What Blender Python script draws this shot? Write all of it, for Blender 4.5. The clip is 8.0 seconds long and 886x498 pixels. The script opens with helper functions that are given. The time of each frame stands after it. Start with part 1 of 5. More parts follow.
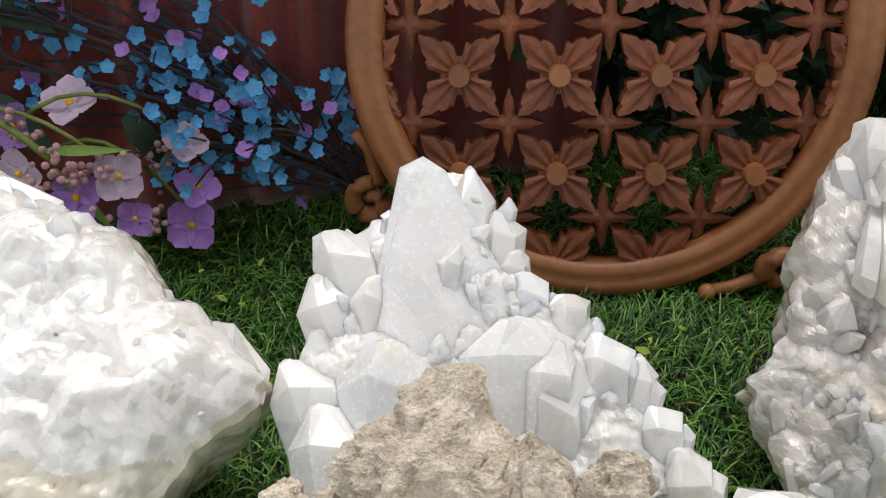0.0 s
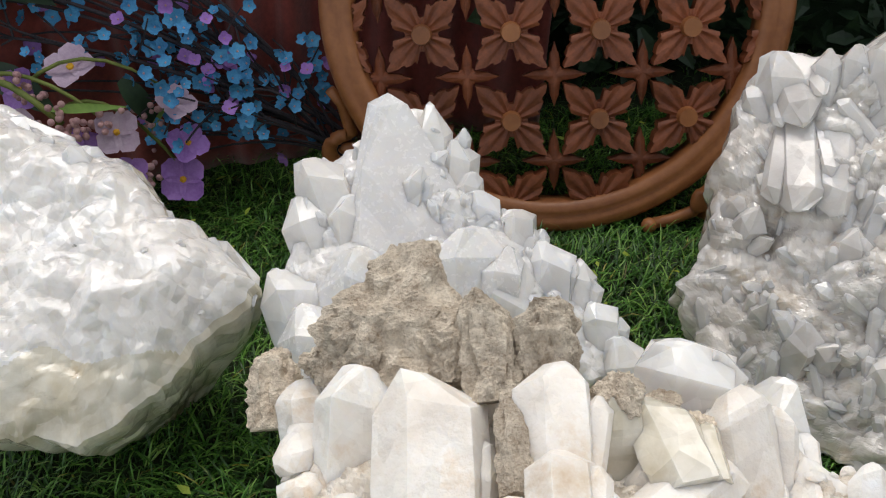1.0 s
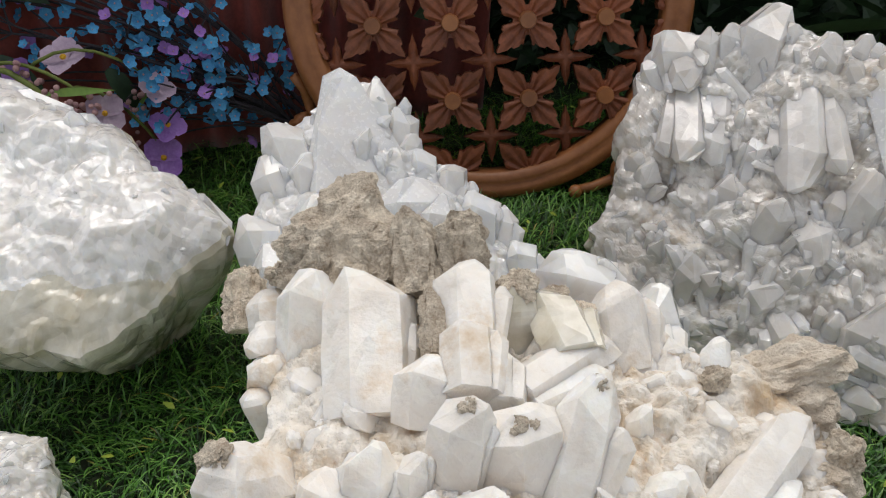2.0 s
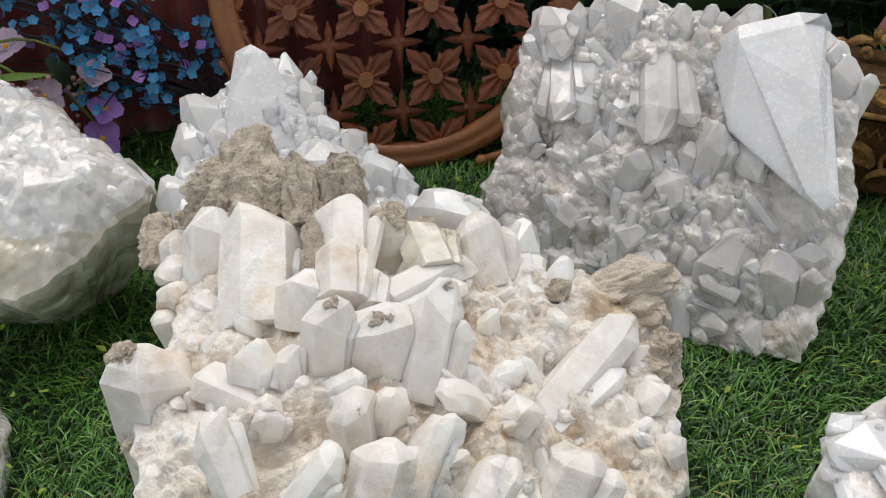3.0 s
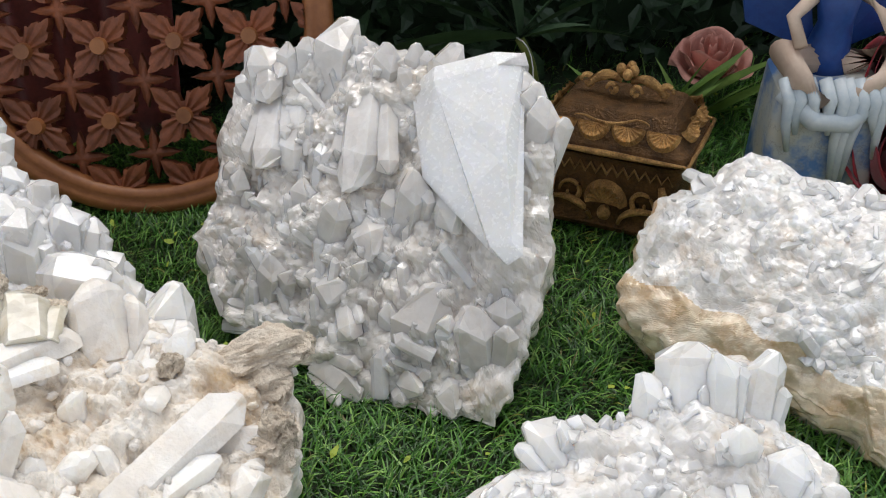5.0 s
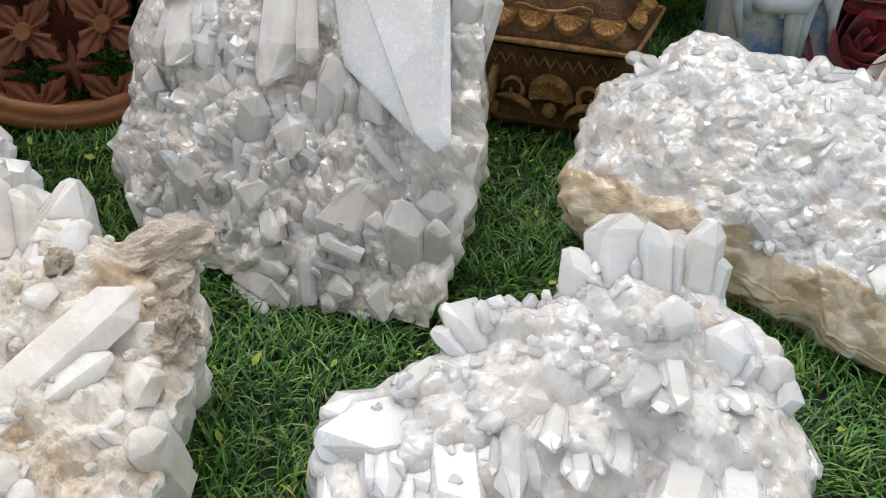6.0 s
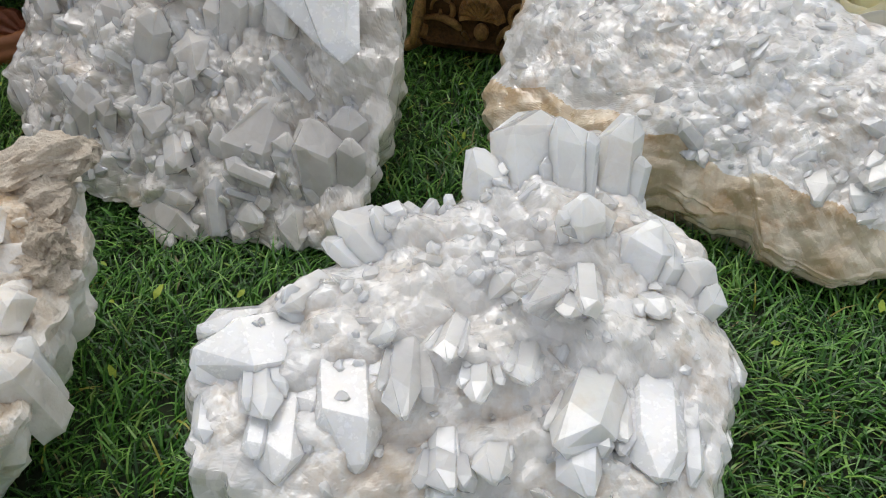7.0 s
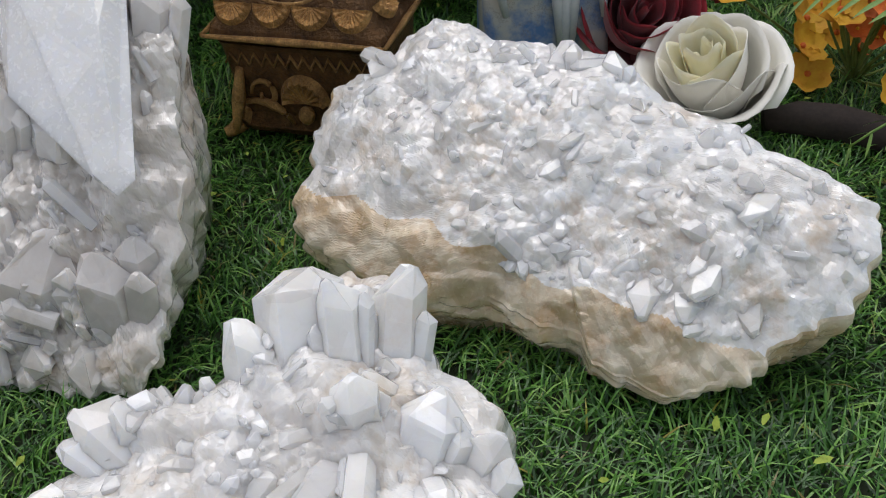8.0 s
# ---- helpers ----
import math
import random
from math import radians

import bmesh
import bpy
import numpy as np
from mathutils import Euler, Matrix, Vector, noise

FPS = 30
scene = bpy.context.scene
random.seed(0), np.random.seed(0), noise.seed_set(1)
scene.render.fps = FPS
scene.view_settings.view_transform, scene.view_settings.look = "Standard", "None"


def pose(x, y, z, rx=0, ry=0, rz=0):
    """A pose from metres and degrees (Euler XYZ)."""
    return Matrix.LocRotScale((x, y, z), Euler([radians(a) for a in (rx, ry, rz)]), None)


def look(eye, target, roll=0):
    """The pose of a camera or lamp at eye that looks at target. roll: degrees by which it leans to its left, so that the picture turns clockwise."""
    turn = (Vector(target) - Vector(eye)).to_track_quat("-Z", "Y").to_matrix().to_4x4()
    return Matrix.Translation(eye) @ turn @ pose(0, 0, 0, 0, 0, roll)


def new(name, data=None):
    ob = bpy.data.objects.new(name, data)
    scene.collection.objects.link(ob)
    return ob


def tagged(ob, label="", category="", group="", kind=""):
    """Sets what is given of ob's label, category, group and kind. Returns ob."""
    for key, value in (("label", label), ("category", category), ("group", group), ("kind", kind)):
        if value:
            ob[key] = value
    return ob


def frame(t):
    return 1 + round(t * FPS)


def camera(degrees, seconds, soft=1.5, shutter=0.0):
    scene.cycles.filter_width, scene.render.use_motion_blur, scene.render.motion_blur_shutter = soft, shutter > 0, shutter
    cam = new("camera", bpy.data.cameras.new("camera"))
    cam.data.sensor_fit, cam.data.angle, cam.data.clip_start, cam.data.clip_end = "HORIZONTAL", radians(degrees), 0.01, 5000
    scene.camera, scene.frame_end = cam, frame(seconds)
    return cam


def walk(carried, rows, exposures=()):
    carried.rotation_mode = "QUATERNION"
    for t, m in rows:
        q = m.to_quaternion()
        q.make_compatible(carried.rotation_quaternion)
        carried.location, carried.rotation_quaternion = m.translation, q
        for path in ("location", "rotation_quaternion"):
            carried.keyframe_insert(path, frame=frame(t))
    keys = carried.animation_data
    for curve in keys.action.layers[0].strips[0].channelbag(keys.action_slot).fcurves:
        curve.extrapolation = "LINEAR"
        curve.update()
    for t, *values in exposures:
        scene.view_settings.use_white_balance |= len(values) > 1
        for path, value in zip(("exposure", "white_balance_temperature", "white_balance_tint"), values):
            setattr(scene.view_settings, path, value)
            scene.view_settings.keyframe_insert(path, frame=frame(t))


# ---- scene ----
cam = camera(51.2, 8.0, soft=1.1)
PATH = [
    (0, (0.042, -0.005, 0.413), (-0.076, 1.574, -0.808), -2.2),
    (0.5, (0.054, -0.042, 0.417), (-0.044, 1.533, -0.811), -2.9),
    (1, (0.055, -0.087, 0.418), (-0.024, 1.501, -0.796), -2.9),
    (2.5, (0.098, -0.24, 0.44), (0.102, 1.387, -0.723), -2.8),
    (3, (0.13, -0.278, 0.44), (0.156, 1.356, -0.714), -3.0),
    (3.5, (0.197, -0.289, 0.443), (0.227, 1.351, -0.701), -2.9),
    (4, (0.267, -0.267, 0.439), (0.296, 1.375, -0.703), -3.0),
    (5.5, (0.338, -0.235, 0.418), (0.449, 1.409, -0.715), -3.2),
    (6, (0.357, -0.231, 0.377), (0.465, 1.353, -0.839), -4.2),
    (6.5, (0.372, -0.225, 0.337), (0.496, 1.322, -0.925), -4.8),
    (7, (0.389, -0.224, 0.333), (0.537, 1.312, -0.94), -4.7),
    (7.5, (0.425, -0.204, 0.347), (0.654, 1.314, -0.935), -4.8),
    (8, (0.463, -0.164, 0.35), (0.766, 1.342, -0.93), -5.2),
]
walk(cam, [(t, look(eye, target, roll)) for t, eye, target, roll in PATH], [(0, 0.5, 6900, 10), (1, 0.24, 6850, 10), (2.5, 0.04, 6800, 10), (4, 0.17, 6700, 10), (5.5, 0.27, 6700, 10), (6, 0.18, 6700, 10), (6.5, -0.06, 6700, 9), (7, -0.01, 6650, 9), (8, 0.0, 6500, 12)])

# ---- world and light ----
world = bpy.data.worlds.new("sky")
scene.world = world
world.use_nodes = True
wn, wl = world.node_tree.nodes, world.node_tree.links
sky = wn.new("ShaderNodeTexSky")
sky.sky_type = "NISHITA"
sky.sun_disc = False
sky.sun_elevation, sky.sun_rotation = radians(62), radians(-25)
overcast = wn.new("ShaderNodeHueSaturation")
overcast.inputs["Saturation"].default_value = 0.35
wl.new(sky.outputs["Color"], overcast.inputs["Color"])
wl.new(overcast.outputs["Color"], wn["Background"].inputs["Color"])
wn["Background"].inputs["Strength"].default_value = 0.155
sun = new("sun", bpy.data.lights.new("sun", "SUN"))
sun.data.energy, sun.data.angle, sun.data.color = 1.6, radians(50), (1.0, 0.98, 0.95)
sun.matrix_basis = look((0.12, 0.40, 1.0), (0, 0, 0))


# ---- materials ----
def material(name):
    m = bpy.data.materials.new(name)
    m.use_nodes = True
    t = m.node_tree
    return m, t.nodes, t.links, t.nodes["Principled BSDF"]


def noise_node(n, l, scale, detail=4.0, rough=0.6, placed=False):
    tc = n.new("ShaderNodeNewGeometry" if placed else "ShaderNodeTexCoord")
    x = n.new("ShaderNodeTexNoise")
    x.inputs["Scale"].default_value, x.inputs["Detail"].default_value, x.inputs["Roughness"].default_value = scale, detail, rough
    l.new(tc.outputs["Position" if placed else "Object"], x.inputs["Vector"])
    return x


def ramp(n, l, source, stops):
    r = n.new("ShaderNodeValToRGB")
    while len(r.color_ramp.elements) < len(stops):
        r.color_ramp.elements.new(0.5)
    for e, (p, c) in zip(r.color_ramp.elements, stops):
        e.position, e.color = p, (*c, 1)
    l.new(source, r.inputs["Fac"])
    return r


def mix(n, l, fac, a, b, blend="MIX"):
    x = n.new("ShaderNodeMix")
    x.data_type, x.blend_type = "RGBA", blend
    for sock, v in ((x.inputs[0], fac), (x.inputs[6], a), (x.inputs[7], b)):
        if isinstance(v, (int, float)):
            sock.default_value = v
        elif isinstance(v, tuple):
            sock.default_value = (*v, 1)
        else:
            l.new(v, sock)
    return x.outputs[2]


def bump(n, l, bsdf, height, strength, distance):
    b = n.new("ShaderNodeBump")
    b.inputs["Strength"].default_value, b.inputs["Distance"].default_value = strength, distance
    l.new(height, b.inputs["Height"])
    l.new(b.outputs["Normal"], bsdf.inputs["Normal"])


def plain(name, light, dark, rough=0.6, scale=60.0, metal=0.0, relief=0.25, deep=0.001, sheen=0.0, subsurface=0.0):
    """A surface between two tones, with a broad and a fine grain, and its own tone for each object."""
    m, n, l, p = material(name)
    broad, fine = noise_node(n, l, scale, placed=True), noise_node(n, l, scale * 7, placed=True)
    col = ramp(n, l, broad.outputs["Fac"], ((0.3, dark), (0.7, light))).outputs["Color"]
    col = mix(n, l, 0.35, col, ramp(n, l, fine.outputs["Fac"], ((0.35, dark), (0.65, light))).outputs["Color"])
    info = n.new("ShaderNodeObjectInfo")
    tone = n.new("ShaderNodeHueSaturation")
    mr = n.new("ShaderNodeMapRange")
    mr.inputs["To Min"].default_value, mr.inputs["To Max"].default_value = 0.82, 1.15
    l.new(info.outputs["Random"], mr.inputs["Value"])
    l.new(mr.outputs["Result"], tone.inputs["Value"])
    l.new(col, tone.inputs["Color"])
    l.new(tone.outputs["Color"], p.inputs["Base Color"])
    p.inputs["Roughness"].default_value, p.inputs["Metallic"].default_value = rough, metal
    p.inputs["Sheen Weight"].default_value = sheen
    if subsurface:
        p.inputs["Subsurface Weight"].default_value = subsurface
        p.inputs["Subsurface Radius"].default_value = (0.01, 0.006, 0.004)
        p.inputs["Subsurface Scale"].default_value = 0.5
    bump(n, l, p, fine.outputs["Fac"], relief, deep)
    return m


def quartz(name, light, dark, stain, amount, rough=0.16, clear=0.0, relief=0.08, milk=0.8, cells=95.0, flake=0.34, deep=0.012, veils=0.92):
    """Milky quartz: cloudy white, clearer and greyer in veins, with rusty films where noise lets them in."""
    m, n, l, p = material(name)
    cloud, fine, rust = noise_node(n, l, 38, 5, 0.6, True), noise_node(n, l, 300, 3, 0.6, True), noise_node(n, l, 22, 6, 0.7, True)
    col = ramp(n, l, cloud.outputs["Fac"], ((0.35, dark), (0.62, light))).outputs["Color"]
    mask = ramp(n, l, rust.outputs["Fac"], ((0.62 - amount, (0, 0, 0)), (0.80 - amount * 0.6, (1, 1, 1)))).outputs["Color"]
    col = mix(n, l, mask, col, stain)
    info = n.new("ShaderNodeObjectInfo")
    mr = n.new("ShaderNodeMapRange")
    mr.inputs["To Min"].default_value, mr.inputs["To Max"].default_value = 0.93, 1.05
    l.new(info.outputs["Random"], mr.inputs["Value"])
    tone = n.new("ShaderNodeHueSaturation")
    l.new(mr.outputs["Result"], tone.inputs["Value"])
    l.new(col, tone.inputs["Color"])
    l.new(tone.outputs["Color"], p.inputs["Base Color"])
    r = n.new("ShaderNodeMapRange")
    r.inputs["To Min"].default_value, r.inputs["To Max"].default_value = rough * 0.6, rough * 2.2
    l.new(fine.outputs["Fac"], r.inputs["Value"])
    l.new(r.outputs["Result"], p.inputs["Roughness"])
    p.inputs["IOR"].default_value = 1.54
    p.inputs["Subsurface Weight"].default_value = milk
    p.inputs["Subsurface Radius"].default_value = (deep, deep * 0.94, deep * 0.84)
    p.inputs["Subsurface Scale"].default_value = 1.0
    p.inputs["Transmission Weight"].default_value = clear
    p.inputs["Coat Weight"].default_value, p.inputs["Coat Roughness"].default_value = (0.7, 0.04) if rough < 0.2 else (0.0, 0.1)
    geo = n.new("ShaderNodeNewGeometry")
    normal = geo.outputs["Normal"]
    for scale, much in ((cells, flake), (cells * 2.7, flake * 0.4)):
        vor = n.new("ShaderNodeTexVoronoi")
        vor.inputs["Scale"].default_value = scale
        l.new(geo.outputs["Position"], vor.inputs["Vector"])
        off, far, add = n.new("ShaderNodeVectorMath"), n.new("ShaderNodeVectorMath"), n.new("ShaderNodeVectorMath")
        off.operation, far.operation, add.operation = "SUBTRACT", "SCALE", "ADD"
        off.inputs[1].default_value = (0.5, 0.5, 0.5)
        far.inputs["Scale"].default_value = much * 2
        l.new(vor.outputs["Color"], off.inputs[0])
        l.new(off.outputs["Vector"], far.inputs[0])
        l.new(far.outputs["Vector"], add.inputs[0])
        l.new(normal, add.inputs[1])
        unit = n.new("ShaderNodeVectorMath")
        unit.operation = "NORMALIZE"
        l.new(add.outputs["Vector"], unit.inputs[0])
        normal = unit.outputs["Vector"]
    veil = n.new("ShaderNodeTexVoronoi")
    veil.inputs["Scale"].default_value = cells * 0.8
    l.new(geo.outputs["Position"], veil.inputs["Vector"])
    grey = n.new("ShaderNodeMapRange")
    grey.inputs["To Min"].default_value, grey.inputs["To Max"].default_value = veils, 1.04
    l.new(veil.outputs["Color"], grey.inputs["Value"])
    tone2 = n.new("ShaderNodeHueSaturation")
    l.new(grey.outputs["Result"], tone2.inputs["Value"])
    l.new(tone.outputs["Color"], tone2.inputs["Color"])
    l.new(tone2.outputs["Color"], p.inputs["Base Color"])
    b = n.new("ShaderNodeBump")
    b.inputs["Strength"].default_value, b.inputs["Distance"].default_value = relief, 0.002
    l.new(fine.outputs["Fac"], b.inputs["Height"])
    l.new(normal, b.inputs["Normal"])
    l.new(b.outputs["Normal"], p.inputs["Normal"])
    return m


RUST, TAN = (0.42, 0.22, 0.07), (0.55, 0.40, 0.25)
Q_WHITE = quartz("milky_quartz", (0.98, 0.955, 0.92), (0.93, 0.90, 0.865), (0.88, 0.80, 0.70), 0.03, 0.1, 0.08, cells=75, flake=0.14, milk=0.95, deep=0.006)
Q_WHITE_BASE = quartz("milky_quartz_matrix", (0.96, 0.93, 0.90), (0.87, 0.84, 0.80), (0.80, 0.72, 0.62), 0.04, 0.1, 0.06, cells=150, flake=0.3, milk=0.9, deep=0.009)
Q_BLADE = quartz("smooth_milky_quartz", (0.975, 0.95, 0.93), (0.92, 0.895, 0.87), (0.84, 0.78, 0.70), 0.02, 0.18, 0.08, cells=40, flake=0.07, veils=0.95, milk=0.95, deep=0.006)
# greyer than the white quartz: the leaning face's shade is in the tone
Q_GREY = quartz("smoky_clear_quartz", (0.90, 0.865, 0.83), (0.80, 0.755, 0.71), (0.80, 0.71, 0.60), 0.05, 0.08, 0.12, cells=80, flake=0.14, milk=0.95, deep=0.006)
# warm darker tone paints the shade in the crevices, with some beige stain
Q_GREY_BASE = quartz("smoky_quartz_matrix", (0.84, 0.80, 0.75), (0.70, 0.655, 0.60), (0.64, 0.51, 0.37), 0.08, 0.08, 0.08, flake=0.3, milk=0.85, deep=0.008)
Q_CLEAR = quartz("clear_quartz", (0.98, 0.965, 0.94), (0.94, 0.92, 0.89), (0.86, 0.80, 0.70), 0.0, 0.04, 0.35, flake=0.14, milk=0.85, deep=0.005)
Q_RUSTY = quartz("rusty_quartz_rind", (0.88, 0.78, 0.62), (0.72, 0.56, 0.37), (0.58, 0.31, 0.10), 0.12, 0.18, 0.05, cells=60, flake=0.2, deep=0.006)
Q_SUGAR = quartz("sugary_quartz", (0.98, 0.95, 0.91), (0.92, 0.88, 0.83), (0.84, 0.75, 0.63), 0.05, 0.09, 0.1, cells=80, flake=0.14, milk=0.95, deep=0.006)
Q_SUGAR_BASE = quartz("sugary_quartz_matrix", (0.95, 0.925, 0.895), (0.87, 0.83, 0.78), (0.68, 0.52, 0.35), 0.09, 0.1, 0.08, cells=150, flake=0.3, milk=0.85, deep=0.009)
Q_CHALK = quartz("chalky_quartz", (0.95, 0.91, 0.86), (0.86, 0.80, 0.73), (0.66, 0.49, 0.30), 0.05, 0.3, 0.0, 0.4, 0.85, cells=120, flake=0.12, deep=0.006)
Q_MATRIX = quartz("chalky_matrix", (0.90, 0.85, 0.78), (0.72, 0.63, 0.52), (0.52, 0.33, 0.14), 0.09, 0.5, 0.0, 0.9, 0.4, cells=200, flake=0.4)
Q_TAN = quartz("tan_quartz_rind", (0.86, 0.82, 0.72), (0.66, 0.60, 0.46), (0.55, 0.38, 0.18), 0.06, 0.14, 0.1, cells=60, flake=0.2, deep=0.006)
TAN_CRUST = plain("tan_crust", (0.88, 0.80, 0.68), (0.58, 0.47, 0.36), 0.9, 110, relief=0.9, deep=0.003)
CRUST = plain("grey_brown_crust", (0.97, 0.87, 0.72), (0.36, 0.27, 0.19), 0.9, 95, relief=0.9, deep=0.003)
WOOD = plain("carved_teak", (0.31, 0.092, 0.034), (0.12, 0.032, 0.013), 0.5, 45, relief=0.5)
WOOD_RIM = plain("turned_teak", (0.42, 0.165, 0.055), (0.24, 0.085, 0.030), 0.42, 22, relief=0.3)
CLOTH = plain("maroon_cloth", (0.27, 0.050, 0.036), (0.12, 0.020, 0.017), 0.85, 40, sheen=0.4)
DIRT = plain("turf_backing", (0.035, 0.05, 0.02), (0.012, 0.02, 0.008), 0.95, 120)
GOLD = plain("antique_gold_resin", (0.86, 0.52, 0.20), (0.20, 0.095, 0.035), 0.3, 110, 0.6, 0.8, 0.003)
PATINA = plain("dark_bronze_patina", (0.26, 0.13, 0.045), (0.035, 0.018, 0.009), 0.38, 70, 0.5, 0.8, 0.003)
LEAF = plain("dark_leaf", (0.035, 0.075, 0.03), (0.012, 0.03, 0.014), 0.5, 30)
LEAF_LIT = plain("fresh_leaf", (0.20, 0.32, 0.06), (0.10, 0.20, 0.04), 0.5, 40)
BLUE = plain("blue_petal", (0.10, 0.42, 0.66), (0.03, 0.19, 0.46), 0.7, 90)
LILAC = plain("lilac_petal", (0.46, 0.26, 0.66), (0.28, 0.12, 0.46), 0.7, 60)
PALE = plain("pale_mauve_petal", (0.62, 0.50, 0.60), (0.42, 0.30, 0.42), 0.7, 60)
BUD = plain("pink_bud", (0.60, 0.38, 0.36), (0.38, 0.20, 0.22), 0.8, 200)
STEM = plain("dark_twig", (0.06, 0.05, 0.06), (0.02, 0.018, 0.025), 0.8, 120)
STEM_GREEN = plain("green_stem", (0.22, 0.26, 0.05), (0.10, 0.14, 0.03), 0.6, 80)
IVORY_HEART = plain("yellow_petal_heart", (0.93, 0.90, 0.70), (0.89, 0.84, 0.54), 0.65, 30, subsurface=0.2)
IVORY = plain("ivory_petal", (0.93, 0.915, 0.85), (0.89, 0.87, 0.78), 0.6, 30)
CRIMSON = plain("crimson_petal", (0.44, 0.030, 0.045), (0.22, 0.012, 0.02), 0.75, 40, sheen=0.3)
BLUSH = plain("dusty_pink_petal", (0.82, 0.42, 0.33), (0.58, 0.26, 0.21), 0.75, 40)
YELLOW = plain("yellow_petal", (0.80, 0.50, 0.03), (0.70, 0.30, 0.02), 0.7, 60)
ORANGE = plain("orange_petal", (0.75, 0.20, 0.03), (0.60, 0.12, 0.02), 0.7, 60)
STATUE = plain("painted_resin_skin", (0.74, 0.58, 0.46), (0.62, 0.45, 0.34), 0.5, 40)
LITTER = plain("yellow_green_leaf", (0.42, 0.50, 0.06), (0.22, 0.34, 0.04), 0.6, 200)
ROOT = plain("dark_root", (0.05, 0.035, 0.028), (0.02, 0.014, 0.012), 0.85, 60)


def grass_material():
    m, n, l, p = material("plastic_grass_blade")
    g = n.new("ShaderNodeNewGeometry")
    col = ramp(n, l, g.outputs["Random Per Island"], ((0.0, (0.012, 0.045, 0.008)), (0.45, (0.042, 0.150, 0.019)), (0.75, (0.12, 0.31, 0.045)), (0.965, (0.26, 0.46, 0.10)), (0.985, (0.18, 0.14, 0.06)), (1.0, (0.42, 0.42, 0.05)))).outputs["Color"]
    patch = noise_node(n, l, 14, 3)
    col = mix(n, l, 0.5, col, ramp(n, l, patch.outputs["Fac"], ((0.3, (0.7, 0.75, 0.7)), (0.7, (1.0, 1.0, 0.9)))).outputs["Color"], "MULTIPLY")
    l.new(col, p.inputs["Base Color"])
    p.inputs["Roughness"].default_value = 0.42
    return m


GRASS = grass_material()


# ---- helpers for things ----
def thing(name, at, label, category, group="", kind=""):
    ob = new(name)
    ob.empty_display_size = 0.02
    ob.location = at
    return tagged(ob, label, category, group, kind)


def world_of(ob):
    """An object's pose in the world, through its parents."""
    if ob.parent is None:
        return ob.matrix_basis.copy()
    return world_of(ob.parent) @ ob.matrix_parent_inverse @ ob.matrix_basis


def child(ob, parent, label=""):
    """Makes ob, posed in the world, a part of parent."""
    ob.parent = parent
    ob.matrix_parent_inverse = world_of(parent).inverted()
    if label:
        ob["label"] = label
    return ob


def mesh_from(name, verts, faces, mat, smooth=False):
    me = bpy.data.meshes.new(name)
    me.from_pydata([tuple(v) for v in verts], [], [tuple(f) for f in faces])
    me.update()
    if smooth:
        me.polygons.foreach_set("use_smooth", [True] * len(me.polygons))
    me.materials.append(mat)
    return me


def put(name, me, parent, m=None, label=""):
    """Links mesh data as one part of a thing; m is its pose in the world."""
    ob = new(name, me)
    if m is not None:
        ob.matrix_basis = m
    return child(ob, parent, label) if parent is not None else ob


def part(name, bm, mat, parent, label="", m=None, smooth=False):
    me = bpy.data.meshes.new(name)
    bm.to_mesh(me)
    bm.free()
    if smooth:
        me.polygons.foreach_set("use_smooth", [True] * len(me.polygons))
    me.materials.append(mat)
    return put(name, me, parent, m, label)


def basis(origin, normal):
    """A frame on a sloping face: x runs level to the right, y up the face, z out of it."""
    z = Vector(normal).normalized()
    x = (Vector((1, 0, 0)) - z * z.x).normalized()
    y = z.cross(x)
    return Matrix(((x.x, y.x, z.x, origin[0]), (x.y, y.y, z.y, origin[1]), (x.z, y.z, z.z, origin[2]), (0, 0, 0, 1)))


def tube(points, radii, sides=8):
    """Rings along a line of points: vertices and faces."""
    verts, faces = [], []
    pts = [Vector(p) for p in points]
    for i, p in enumerate(pts):
        d = (pts[min(i + 1, len(pts) - 1)] - pts[max(i - 1, 0)]).normalized()
        a = d.orthogonal().normalized()
        b = d.cross(a)
        for k in range(sides):
            w = 2 * math.pi * k / sides
            verts.append(p + (a * math.cos(w) + b * math.sin(w)) * radii[i])
    for i in range(len(pts) - 1):
        for k in range(sides):
            j = (k + 1) % sides
            faces.append((i * sides + k, i * sides + j, (i + 1) * sides + j, (i + 1) * sides + k))
    faces.append(tuple(range(sides - 1, -1, -1)))
    faces.append(tuple(range((len(pts) - 1) * sides, len(pts) * sides)))
    return verts, faces


def bend(a, b, sag, n=7):
    """Points from a to b that bow by sag."""
    a, b, sag = Vector(a), Vector(b), Vector(sag)
    return [a.lerp(b, i / (n - 1)) + sag * (4 * (i / (n - 1)) * (1 - i / (n - 1))) for i in range(n)]


# ---- ground ----
me = mesh_from("ground", [(-40, -40, -0.004), (40, -40, -0.004), (40, 40, -0.004), (-40, 40, -0.004)], [(0, 1, 2, 3)], DIRT)
tagged(new("ground", me), "dark green backing of artificial turf", "ground", kind="structure")


